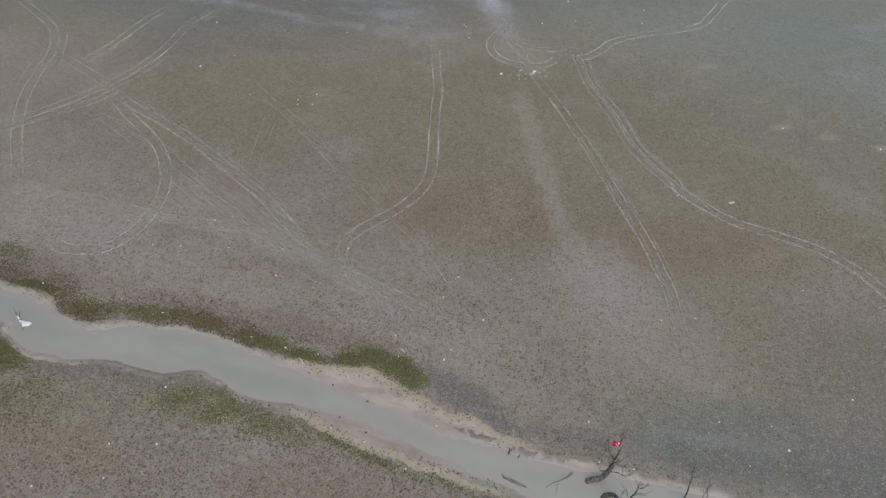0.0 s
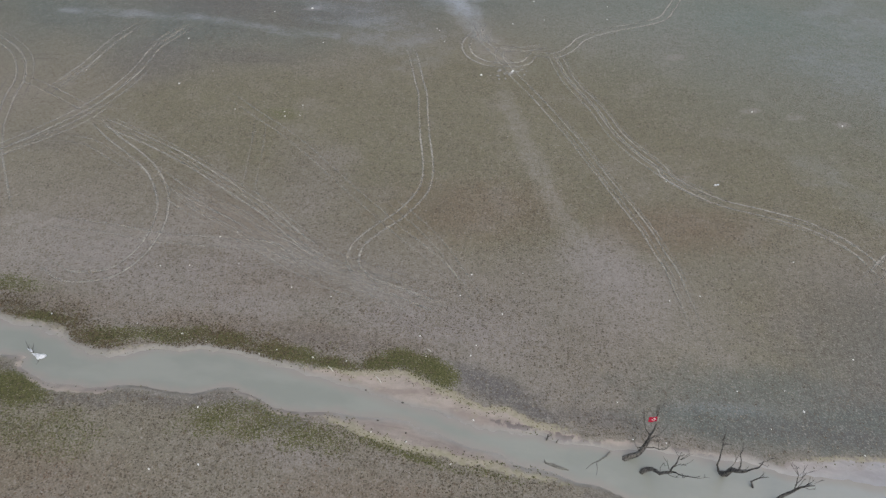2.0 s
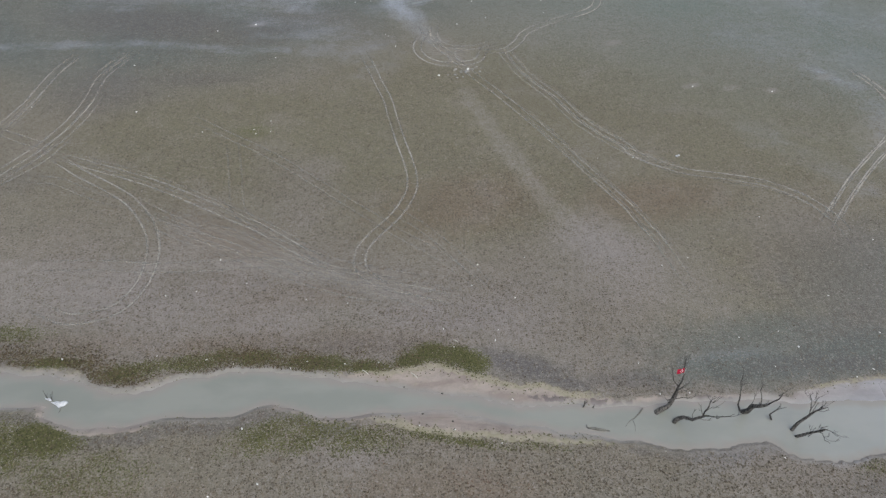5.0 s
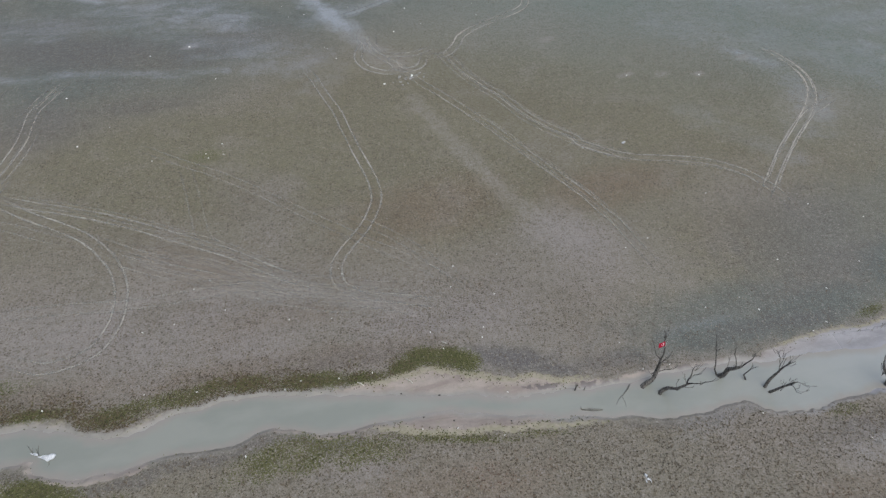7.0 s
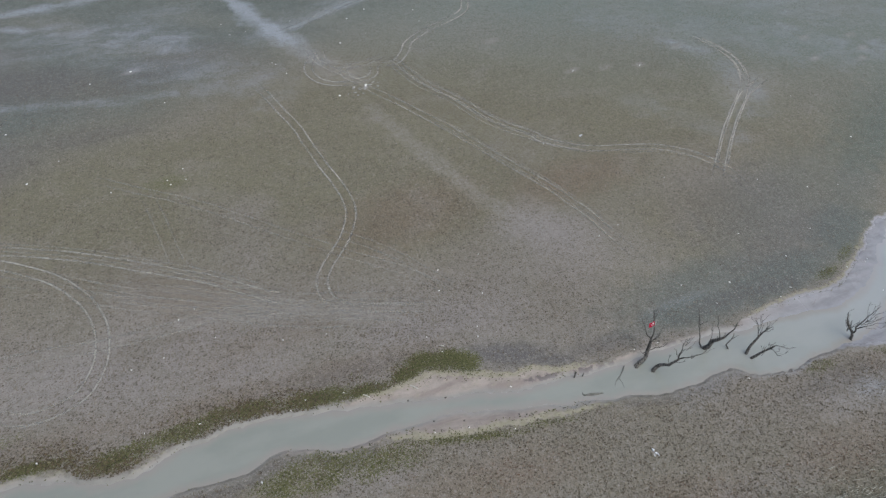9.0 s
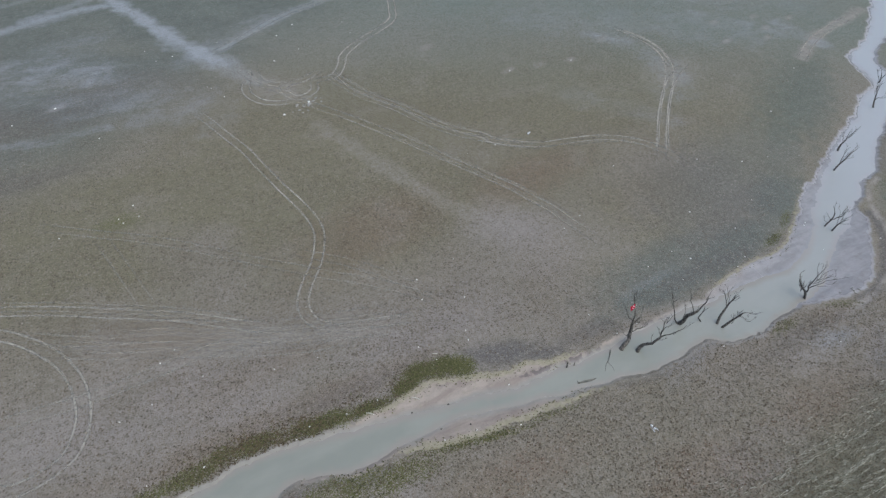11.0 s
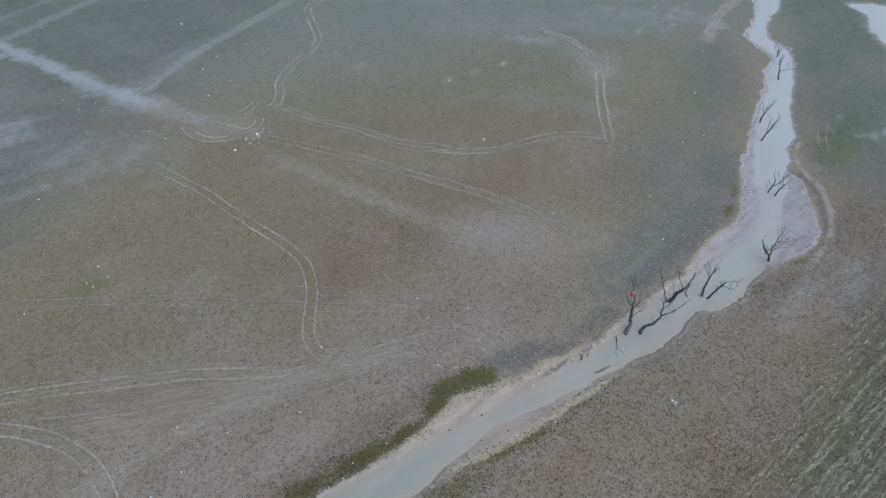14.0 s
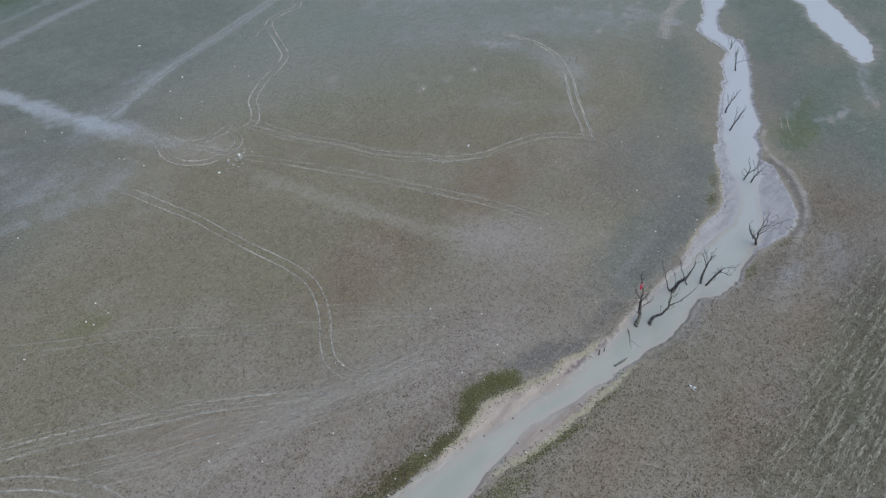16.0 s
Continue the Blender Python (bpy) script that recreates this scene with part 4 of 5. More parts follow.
# green ground east of the creek, plus a faint painted haze far off
verdant_haze = np.maximum(0.85 * ramp(grid[:, 0], 58, 80) * (1 - ramp(grid[:, 1] - 0.62 * (grid[:, 0] - 60), 22, 32)), 0.12 * ramp(grid[:, 0] * 0.6 + grid[:, 1], 105, 170))
# painted haze, thickening to the north and east
teal_haze = 0.75 * ramp(grid[:, 0] * 0.55 + grid[:, 1], 92, 160) * np.clip(1 + 0.15 * rolling(grid, 18, 37), 0, 1.2)
verdant_haze = np.maximum(verdant_haze, blots([(-7, 208, 26, 10, 25, 1.0), (77, 33, 8, 5, 20, 0.9), (88, 66, 24, 8, 35, 0.5)]))
verdant_haze = np.clip(verdant_haze * (1 + 0.3 * rolling(grid, 14, 35)), 0, 0.95)
# grey-green dark ground; part of its depth is lens edge darkening painted in
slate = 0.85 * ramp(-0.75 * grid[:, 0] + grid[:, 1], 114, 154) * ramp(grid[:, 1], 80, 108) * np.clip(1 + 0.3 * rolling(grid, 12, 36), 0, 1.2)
slate = np.maximum(slate, blots([(38, 36.5, 14, 3.8, 10, 0.95), (54, 42, 10, 5, 30, 0.9), (25, 34.8, 12, 2.8, 3, 1.0), (28, 38.5, 16, 4, 8, 0.7), (64, 50, 15, 4.5, 38, 0.55), (86, 62, 17, 5.5, 32, 0.55), (54, 49, 24, 10, 25, 0.45)]))
slate = np.clip(slate, 0, 0.9)
meadow = blots([(80, 34.0, 11, 4.2, 12, 0.7), (72, 32.0, 5, 2.5, 30, 0.5), (92, 36, 8, 4, 10, 0.45), (-9, 219, 26, 9, 28, 0.95)])
furrow = blots([(24, 2, 22, 7.5, -3, 1.0), (38, 6, 16, 5.5, 2, 0.8), (6, 7, 8, 4, -3, 0.5)])
rust = blots([(-20, 38.4, 11, 1.9, 0, 1.0), (-34, 38, 10, 1.9, 5, 0.9), (-48, 38.5, 8, 1.6, 0, 0.7), (-6, 63, 13, 7, 15, 0.8), (22, 64, 12, 5, 10, 0.9), (-10, 21, 10, 3, 0, 0.8), (8, 11, 10, 5, 0, 0.8), (27, 13, 8, 3, 0, 0.7), (-37, 55, 9, 3, -25, 0.6), (-27, 45.5, 8, 2.2, 5, 0.5), (36, 51, 9, 6, 0, 0.3), (68, 22, 16, 7, 20, 0.9), (39, 21, 5, 1.6, 5, 0.5), (-45, 18, 14, 4, 5, 0.7)])
ash = blots([(-8, 42, 13, 3.5, 0, 0.8), (16, 11, 7, 4, 0, 0.7), (-46, 45, 12, 5, 0, 0.7), (-20, 25, 7, 2.5, 0, 0.6), (-30, 47, 12, 3, 0, 0.5), (45, 15, 10, 4, 15, 0.7), (12, 54, 7, 5, -30, 0.7), (-30, 67, 6, 8, 20, 0.4)])
ash = np.maximum(ash, (0.25 + 0.25 * ramp(grid[:, 1], 26, 34)) * (1 - ramp(grid[:, 1], 40, 56)) * np.clip(0.9 + 0.3 * rolling(grid, 11, 27), 0, 1) * (1 - 0.85 * ramp(grid[:, 0], 4, 18) * ramp(grid[:, 1], 32, 36)))
# creek margins: yellowed sand under the rim, pink silt above the water, wet silt at its edge
lush = 1 - ramp(np.abs(grid[:, 0] + 6), 9, 15)
lush = np.maximum(lush, 0.8 * ramp(grid[:, 0], 26, 32) * (1 - ramp(grid[:, 0], 50, 66)) * (grid[:, 1] > 28.5 + 0.25 * np.clip(grid[:, 0] - 36, 0, None)))
edge = ramp(-d_rim, -0.25 - 0.55 * lush, 0.25) * (1 - ramp(-d_rim, 0.4 + 0.7 * lush, 0.9 + 1.2 * lush))
sand = np.clip(edge * (0.42 * (1 - ramp(grid[:, 0], 2, 7)) + 0.75 * lush), 0, 1)
mud = ramp(-d_rim, 0.0, 0.8)
wet = (1 - ramp(d_shore, 0.1, 0.9)) * 0.9
# narrow pale beaches under the low southern bank
beach = np.maximum(ramp(grid[:, 0], -54, -51) * (1 - ramp(grid[:, 0], -41, -39)), ramp(grid[:, 0], -30, -27.5) * (1 - ramp(grid[:, 0], -19, -16))) * (grid[:, 1] < 31.2)
mud = np.maximum(mud, beach * ramp(-d_rim, -0.3, 0.15))
wet *= 1 - 0.6 * beach
# narrow steep bank: no pale mud, and its undercut shadow painted dark
width = np.clip(d_shore, 0, None) + np.clip(-d_rim, 0, None)
steep = np.maximum(ramp(grid[:, 0], -40, -37) * (1 - ramp(grid[:, 0], -31, -28)), ramp(grid[:, 0], 7, 11))
cut_shade = steep * (1 - ramp(width, 0.35, 1.0)) * (d_rim < 0.25) * (d_shore > -0.2) * (grid[:, 1] < 30)
mud, wet, sand = mud * (1 - 0.85 * cut_shade), wet * (1 - 0.7 * cut_shade), sand * (1 - 0.8 * cut_shade)
far_pond = 1 - ramp(d_pond, -1, 4)
mud, wet = np.maximum(mud, 0.3 * far_pond), np.maximum(wet, 0.7 * (1 - ramp(d_pond, -2, 1)))
off = 1 - np.clip(mud + sand, 0, 1)
# dark trodden clumps on the silt of the northern shore
clot = blots([(5.4, 30.4, 1.5, 0.45, 0, 0.9), (8.4, 30.3, 1.2, 0.4, 5, 0.8), (17.7, 30.8, 1.2, 0.4, 0, 0.9), (19.6, 30.5, 1.0, 0.35, 0, 0.8), (1.2, 30.9, 2.2, 0.35, -6, 0.7), (-3.5, 28.9, 2.6, 0.3, -14, 0.7), (-10.5, 30.3, 2.4, 0.25, -8, 0.5), (-48.6, 29.0, 1.2, 0.4, -10, 0.6)])
pale = np.maximum(pale, 0.9 * (1 - ramp(d_pond, -1, 2.5)))
dark = np.maximum(dark * off, 0.22 * cut_shade)
pale, salt, moss, furrow = pale * off, salt * off, moss * ramp(d_rim, -0.9, 0.0), furrow * off


def sheet(name, xy, z, quads, material, layers):
    """A mesh of grid quads with colour layers, smooth shaded."""
    me = bpy.data.meshes.new(name)
    me.vertices.add(len(xy))
    me.vertices.foreach_set("co", np.column_stack([xy, z]).astype(np.float32).ravel())
    me.loops.add(quads.size)
    me.loops.foreach_set("vertex_index", quads.ravel().astype(np.int32))
    me.polygons.add(len(quads))
    me.polygons.foreach_set("loop_start", np.arange(0, quads.size, 4, dtype=np.int32))
    me.polygons.foreach_set("use_smooth", np.ones(len(quads), bool))
    me.update(calc_edges=True)
    for key, cols in layers.items():
        a = me.attributes.new(key, "FLOAT_COLOR", "POINT")
        v = np.ones((len(xy), 4), np.float32)
        for i, c in enumerate(cols):
            v[:, i] = c
        a.data.foreach_set("color", v.ravel())
    me.materials.append(material)
    return new(name, me)


ii = np.arange(NX * NY).reshape(NY, NX)
cells = np.stack([ii[:-1, :-1], ii[:-1, 1:], ii[1:, 1:], ii[1:, :-1]], -1).reshape(-1, 4)
ground = sheet("ground", grid, height, cells, SOIL, {"cover": (pale, moss, mud), "tone": (olive, dark, sand), "extra": (salt, furrow, wet), "growth": (verdant_haze * off, slate * off, road * off), "herb": (meadow * off, clot, teal_haze * off), "patch": (rust * off, ash * off, ramp(grid[:, 0], 16, 40))})
tagged(ground, "dried lake bed of dusty brown soil with sparse weeds", "ground", kind="structure")


def water_sheet(name, pick, label):
    used = cells[pick[cells].any(1)]
    ids, inv = np.unique(used, return_inverse=True)
    # second depth channel: painted sky sheen, growing eastwards
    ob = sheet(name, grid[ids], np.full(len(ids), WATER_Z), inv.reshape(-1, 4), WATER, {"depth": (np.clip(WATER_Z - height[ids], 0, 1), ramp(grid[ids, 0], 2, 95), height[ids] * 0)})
    return tagged(ob, label, "water", kind="structure")


wet_cells = height < WATER_Z + 0.03
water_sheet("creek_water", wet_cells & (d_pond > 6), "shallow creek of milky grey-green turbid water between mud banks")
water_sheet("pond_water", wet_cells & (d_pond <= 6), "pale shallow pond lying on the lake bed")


def ground_z(xy):
    return banks(np.atleast_2d(np.array(xy, float)))[0]


# ---- mesh helpers ----
def part(name, data, material, parent=None, label="", smooth_faces=False):
    """Links a mesh or bmesh as one object under its thing."""
    if isinstance(data, bmesh.types.BMesh):
        me = bpy.data.meshes.new(name)
        data.to_mesh(me)
        data.free()
    else:
        me = data
    if material and not me.materials:
        me.materials.append(material)
    if smooth_faces:
        me.polygons.foreach_set("use_smooth", np.ones(len(me.polygons), bool))
    ob = new(name, me)
    ob.parent = parent
    return tagged(ob, label)


def empty(name, x, y, z, label, category, group=""):
    ob = new(name)
    ob.location = (x, y, z)
    ob.empty_display_size = 0.3
    return tagged(ob, label, category, group)


def tube(bm, path, sides=7, wobble=0.0, seed=0, bend=0.0):
    """A tapering limb round a path of (x, y, z, radius), with gnarls."""
    r = random.Random(seed)
    p = smooth(path, 0.3)
    kink = np.cumsum(np.array([[r.gauss(0, 1) for _ in range(3)] for _ in p]), 0)
    kink -= np.linspace(0, 1, len(p))[:, None] * kink[-1]
    p[:, :3] += kink * bend
    rings = []
    for i, q in enumerate(p):
        a, b = p[max(i - 1, 0)][:3], p[min(i + 1, len(p) - 1)][:3]
        way = Vector(b - a).normalized()
        u = way.orthogonal().normalized()
        if rings:
            u = (last - way * last.dot(way)).normalized()
        last = u
        v = way.cross(u)
        c = Vector(q[:3])
        if 0 < i < len(p) - 1:
            c += Vector((r.uniform(-1, 1), r.uniform(-1, 1), r.uniform(-1, 1))) * wobble * q[3]
        rings.append([bm.verts.new(c + (u * math.cos(k * 6.2832 / sides) + v * math.sin(k * 6.2832 / sides)) * max(q[3], 0.012) * r.uniform(1 - wobble * 0.5, 1 + wobble * 0.5)) for k in range(sides)])
    for a, b in zip(rings, rings[1:]):
        for k in range(sides):
            bm.faces.new((a[k], a[(k + 1) % sides], b[(k + 1) % sides], b[k]))
    bm.faces.new(rings[0][::-1])
    bm.faces.new(rings[-1])


# ---- dead trees standing in the creek ----
def dead_tree(name, limbs, label, seed, bushy=False):
    bx, by, bz, br = limbs[0][0]
    root = empty("dead_tree", bx, by, bz, label, "tree", "dead trees in the creek")
    shift = np.array((bx, by, bz, 0))
    r = random.Random(seed)
    for n, limb in enumerate(limbs):
        path = [(np.array(q) - shift) * (1, 1, 1, 0.8 if n == 0 else 0.7) for q in limb]
        if n == 0:
            first = path[0] - (path[1] - path[0]) * 0.12
            first[2], first[3] = -0.4, path[0][3] * 1.15
            path = [first, *path]
        bm = bmesh.new()
        tube(bm, path, 10 if n == 0 else 6, 0.38, seed * 31 + n, 0.03 if n == 0 else 0.115)
        wood = part("trunk" if n == 0 else "branch", bm, BARK, root, "", True)
        # side twigs towards the end of each limb
        for _ in range((r.choice((2, 3, 3, 4)) if n else 3) + (1 if bushy else 0)):
            k = r.uniform(0.4 if bushy else 0.55, 0.95)
            s = smooth(path, 0.3)
            q = s[int(k * (len(s) - 1))]
            way = Vector(s[-1][:3] - s[-3][:3]).normalized() if len(s) > 3 else Vector((0, 0, 1))
            way = (way + Vector((r.uniform(-1, 1), r.uniform(-1, 1), r.uniform(-0.2, 0.9))) * 0.9).normalized()
            ln = r.uniform(1.1, 2.6) if bushy else r.uniform(0.6, 1.5)
            e1 = Vector(q[:3]) + way * ln * 0.5
            e2 = e1 + (way + Vector((r.uniform(-0.5, 0.5), r.uniform(-0.5, 0.5), 0.3))).normalized() * ln * 0.5
            bm = bmesh.new()
            rad = min(max(q[3] * 0.5, 0.022), 0.036) if bushy else min(q[3] * 0.6, 0.035)
            tube(bm, [np.array((*q[:3], rad)), np.array((*e1, rad * 0.75)), np.array((*e2, 0.014))], 5, 0.2, seed * 77 + n, 0.04)
            for _ in range(2):
                f = r.uniform(0.3, 0.9)
                o = e1.lerp(e2, f)
                way = ((e2 - e1).normalized() + Vector((r.uniform(-1, 1), r.uniform(-1, 1), r.uniform(-0.2, 0.8)))).normalized()
                tip = o + way * ln * r.uniform(0.18, 0.38)
                tube(bm, [np.array((*o, rad * 0.5)), np.array((*(o.lerp(tip, 0.5) + Vector((0, 0, 0.04))), rad * 0.4)), np.array((*tip, 0.012))], 4, 0.2, seed * 91 + n)
            part("twig", bm, BARK, wood, "", True)
    return root


LOOKS = {
    "flag_tree": "leafless dead tree leaning from the water, holding a flag",
    "arch_tree": "dead tree with an arched trunk over turbid water",
    "forked_tree": "large forked dead tree with bare dark limbs in water",
    "leaning_tree": "slender dead tree leaning over the creek",
    "low_tree": "low dead tree with thin limbs just above the water",
    "snag": "short crooked dead snag sticking out of water",
    "spread_tree": "dead tree with widely spread bare branches by the shore",
    "thin_tree": "thin dead tree with two bare stems in the shallows",
    "thin_tree_low": "thin low dead tree beside another in the shallows",
    "slanted_tree": "slanting dead tree with bare branches in pale water",
    "back_tree": "dead tree with forked bare crown at the mud bank",
    "far_tree": "upright dead tree with a long side branch in water",
    "farthest_tree": "small forked dead tree at the creek bend",
}
for n, (key, limbs) in enumerate(TREES.items()):
    dead_tree(key, limbs, LOOKS[key], n + 1, key in ("spread_tree", "thin_tree", "thin_tree_low", "slanted_tree", "back_tree", "far_tree", "farthest_tree"))


# ---- the flag in the tree ----
def flag(x, y, z):
    root = empty("flag", x, y, z, "red flag with white crescent and star tied to a dead branch", "flag")
    w, h, nx, ny = 0.76, 0.54, 14, 8
    turn = Matrix.Rotation(radians(8), 3, "Z") @ Matrix.Rotation(radians(-22), 3, "X")

    def cloth(u, v, lift=0.0):
        return turn @ Vector((-u * w, -0.12 + 0.05 * math.sin(u * 8.0 + v) * (0.3 + u) - lift, (v - 0.5) * h - 0.12 * u * u))

    bm = bmesh.new()
    vs = [[bm.verts.new(cloth(i / nx, j / ny)) for i in range(nx + 1)] for j in range(ny + 1)]
    for j in range(ny):
        for i in range(nx):
            bm.faces.new((vs[j][i], vs[j][i + 1], vs[j + 1][i + 1], vs[j + 1][i]))
    me = part("cloth", bm, RED_CLOTH, root, "", True)
    mod = me.modifiers.new("thickness", "SOLIDIFY")
    mod.thickness = 0.004
    bm = bmesh.new()
    ring = []
    for k in range(33):
        a = radians(35 + 290 * k / 32)
        b = radians(48 + 264 * k / 32)
        o = (0.40 + 0.30 * math.cos(a) * h / w, 0.5 + 0.30 * math.sin(a))
        i = (0.445 + 0.235 * math.cos(b) * h / w, 0.5 + 0.235 * math.sin(b))
        ring.append((bm.verts.new(cloth(*o, 0.012)), bm.verts.new(cloth(*i, 0.012))))
    for p, q in zip(ring, ring[1:]):
        bm.faces.new((p[0], q[0], q[1], p[1]))
    part("crescent", bm, WHITE_CLOTH, me, "white crescent")
    bm = bmesh.new()
    mid = bm.verts.new(cloth(0.60, 0.5, 0.014))
    pts = [bm.verts.new(cloth(0.60 + (0.13 if k % 2 == 0 else 0.055) * math.cos(radians(36 * k)) * h / w, 0.5 + (0.13 if k % 2 == 0 else 0.055) * math.sin(radians(36 * k)), 0.012)) for k in range(10)]
    for k in range(10):
        bm.faces.new((mid, pts[k], pts[(k + 1) % 10]))
    part("star", bm, WHITE_CLOTH, me, "white five-pointed star")
    bm = bmesh.new()
    tube(bm, [np.array((0.07, -0.25, -0.5, 0.02)), np.array((0.06, -0.22, 0.1, 0.02)), np.array((0.05, -0.2, 0.55, 0.015))], 6)
    part("stick", bm, STICK, root)
    return root


flag(13.58, 30.7, 5.25)


# ---- wood in the water ----
def driftwood(label, paths, x, y, name="driftwood"):
    root = empty(name, x, y, WATER_Z, label, "driftwood")
    for n, path in enumerate(paths):
        bm = bmesh.new()
        tube(bm, [np.array(q, float) for q in path], 7, 0.3, 400 + n)
        part("stem" if n == 0 else "branch", bm, BARK if name == "tree_stump" else SOAKED, root, "", True)
    return root


driftwood("short dark stump poking out of the creek", [[(0, 0, -0.3, .09), (0.05, 0.02, 0.3, .08), (0.0, 0.1, 0.9, .05)], [(0.03, 0.02, 0.3, .05), (0.25, 0.1, 0.8, .03)]], 4.23, 29.95, "tree_stump")
driftwood("tiny dark stump in shallow water", [[(0, 0, -0.3, .06), (0.05, 0.02, 0.2, .05), (0.1, 0.08, 0.55, .03)]], 5.2, 29.8, "tree_stump")
driftwood("waterlogged log floating level with the surface", [[(-1.1, 0.2, 0.0, .08), (-0.4, 0.05, 0.02, .15), (0.5, -0.1, 0.01, .14), (1.15, -0.2, 0.02, .05)], [(-1.1, 0.2, 0.0, .06), (-1.25, 0.35, 0.4, .03)]], 5.25, 27.3)
driftwood("sunken branch with forked twigs showing through the water", [[(1.35, 1.1, 0.25, .09), (0.9, 0.65, 0.0, .07), (0.2, 0.1, -0.02, .06), (0, 0, 0.0, .05)], [(0, 0, 0, .05), (-0.5, -0.35, 0.0, .04), (-1.0, -0.9, 0.0, .02)], [(0, 0, 0, .05), (0.1, -0.7, 0.0, .03), (-0.05, -1.4, 0, .02)]], 9.1, 28.4)


# ---- loose things ----
CLODS = [(-12.75, 29.35), (-9.7, 28.4), (-10.65, 31.75), (-3.75, 27.35), (-17.7, 28.7), (-14.7, 32.6)]
def crumple(bm, cx, cy, cz, w, d, h, seed, n=7):
    """A crumpled, closed lump of film or rubbish."""
    r = random.Random(seed)
    made = bmesh.ops.create_icosphere(bm, subdivisions=2, radius=1.0)["verts"]
    ph = [r.uniform(0, 6.28) for _ in range(6)]
    for v in made:
        c = v.co.copy()
        k = 1 + 0.30 * math.sin(3 * c.x + ph[0]) * math.sin(4 * c.y + ph[1]) + r.uniform(-0.22, 0.22)
        v.co = Vector((cx + c.x * k * w / 2, cy + c.y * k * d / 2, cz + max(c.z, -0.4) * k * h / 2))


def plastic_sheet(x, y):
    """A torn white sheet snagged on twigs in the water."""
    root = empty("plastic_sheet", x, y, WATER_Z, "torn white plastic sheet snagged on twigs in the creek", "plastic sheet")
    for name, outline, lift in (("large_piece", [(-0.75, 0.25), (-0.1, 0.30), (0.7, 0.36), (0.95, 0.2), (0.92, -0.05), (0.55, -0.32), (0.25, -0.38), (-0.1, -0.1)], 0.22), ("small_piece", [(-1.55, 0.75), (-1.1, 0.72), (-0.72, 0.52), (-0.8, 0.35), (-1.25, 0.52)], 0.12)):
        bm = bmesh.new()
        cx, cy = np.mean(outline, 0)
        rings = []
        ring = smooth([(*o, 0) for o in outline], 0.14, True)
        for k, s in enumerate((1.0, 0.72, 0.4)):
            rings.append([bm.verts.new((cx + (p[0] - cx) * s, cy + (p[1] - cy) * s, 0.02 + lift * (1 - s) + 0.07 * math.sin(p[0] * 9 + k * 2) * math.cos(p[1] * 11 + k) + 0.05)) for p in ring])
        top = bm.verts.new((cx, cy, lift + 0.1))
        m = len(ring)
        for a, b in zip(rings, rings[1:]):
            for k in range(m):
                bm.faces.new((a[k], a[(k + 1) % m], b[(k + 1) % m], b[k]))
        for k in range(m):
            bm.faces.new((rings[-1][k], rings[-1][(k + 1) % m], top))
        ob = part(name, bm, PLASTIC, root)
        mod = ob.modifiers.new("thickness", "SOLIDIFY")
        mod.thickness = 0.012
    for n, path in enumerate(([(-1.2, 0.55, -0.3, .04), (-1.25, 0.7, 0.5, .03), (-1.4, 0.95, 1.2, .015)], [(-0.75, 0.35, -0.3, .04), (-0.6, 0.5, 0.5, .03), (-0.3, 0.75, 1.3, .015)], [(-1.22, 0.62, 0.3, .025), (-1.0, 0.8, 0.9, .012)], [(-0.68, 0.42, 0.2, .025), (-0.75, 0.75, 0.8, .012)], [(0.45, -0.5, 0.05, .03), (0.5, -0.75, 0.0, .02), (0.4, -0.95, 0.0, .015)])):
        bm = bmesh.new()
        tube(bm, [np.array(q) for q in path], 6, 0.2, 600 + n)
        part("twig", bm, BARK, root)


plastic_sheet(-49.95, 31.0)


def litter(x, y, size, n):
    """A scrap of bleached rubbish lying on the soil."""
    r = random.Random(900 + n)
    z = float(ground_z([(x, y)])[0])
    z = max(z, WATER_Z)
    bm = bmesh.new()
    s = 0.145 * size
    crumple(bm, 0, 0, 0.03, s * r.uniform(0.9, 1.7), s * r.uniform(0.7, 1.1), s * 0.7, n)
    bm.transform(Matrix.Rotation(r.uniform(0, 3.1), 4, "Z"))
    ob = part("litter", bm, RUBBISH)
    ob.location = (x, y, z)
    return tagged(ob, "small scrap of bleached white litter on the dry ground", "litter", "scattered litter")


for n, (x, y, size) in enumerate(LITTER):
    litter(x, y, size, n)


def white_bag(x, y, lumps, label, seed):
    root = empty("plastic_bag", x, y, float(ground_z([(x, y)])[0]), label, "plastic bag")
    for n, (dx, dy, w, d, h) in enumerate(lumps):
        bm = bmesh.new()
        crumple(bm, dx, dy, 0.05, w, d, h, seed + n)
        part("bag_lobe" if n < 2 else "torn_strip", bm, PLASTIC, root)


white_bag(28.7, 74.9, [(-0.2, -0.1, 0.4, 0.36, 0.3), (0.22, 0.12, 0.34, 0.32, 0.26)], "two white plastic bags dumped together on the lake bed", 30)
white_bag(7.76, 18.95, [(0.0, 0.28, 0.22, 0.36, 0.26), (0.06, -0.1, 0.3, 0.26, 0.2), (-0.2, -0.28, 0.10, 0.38, 0.08), (0.25, -0.3, 0.08, 0.36, 0.06)], "torn white plastic bag splayed on the weedy ground", 40)


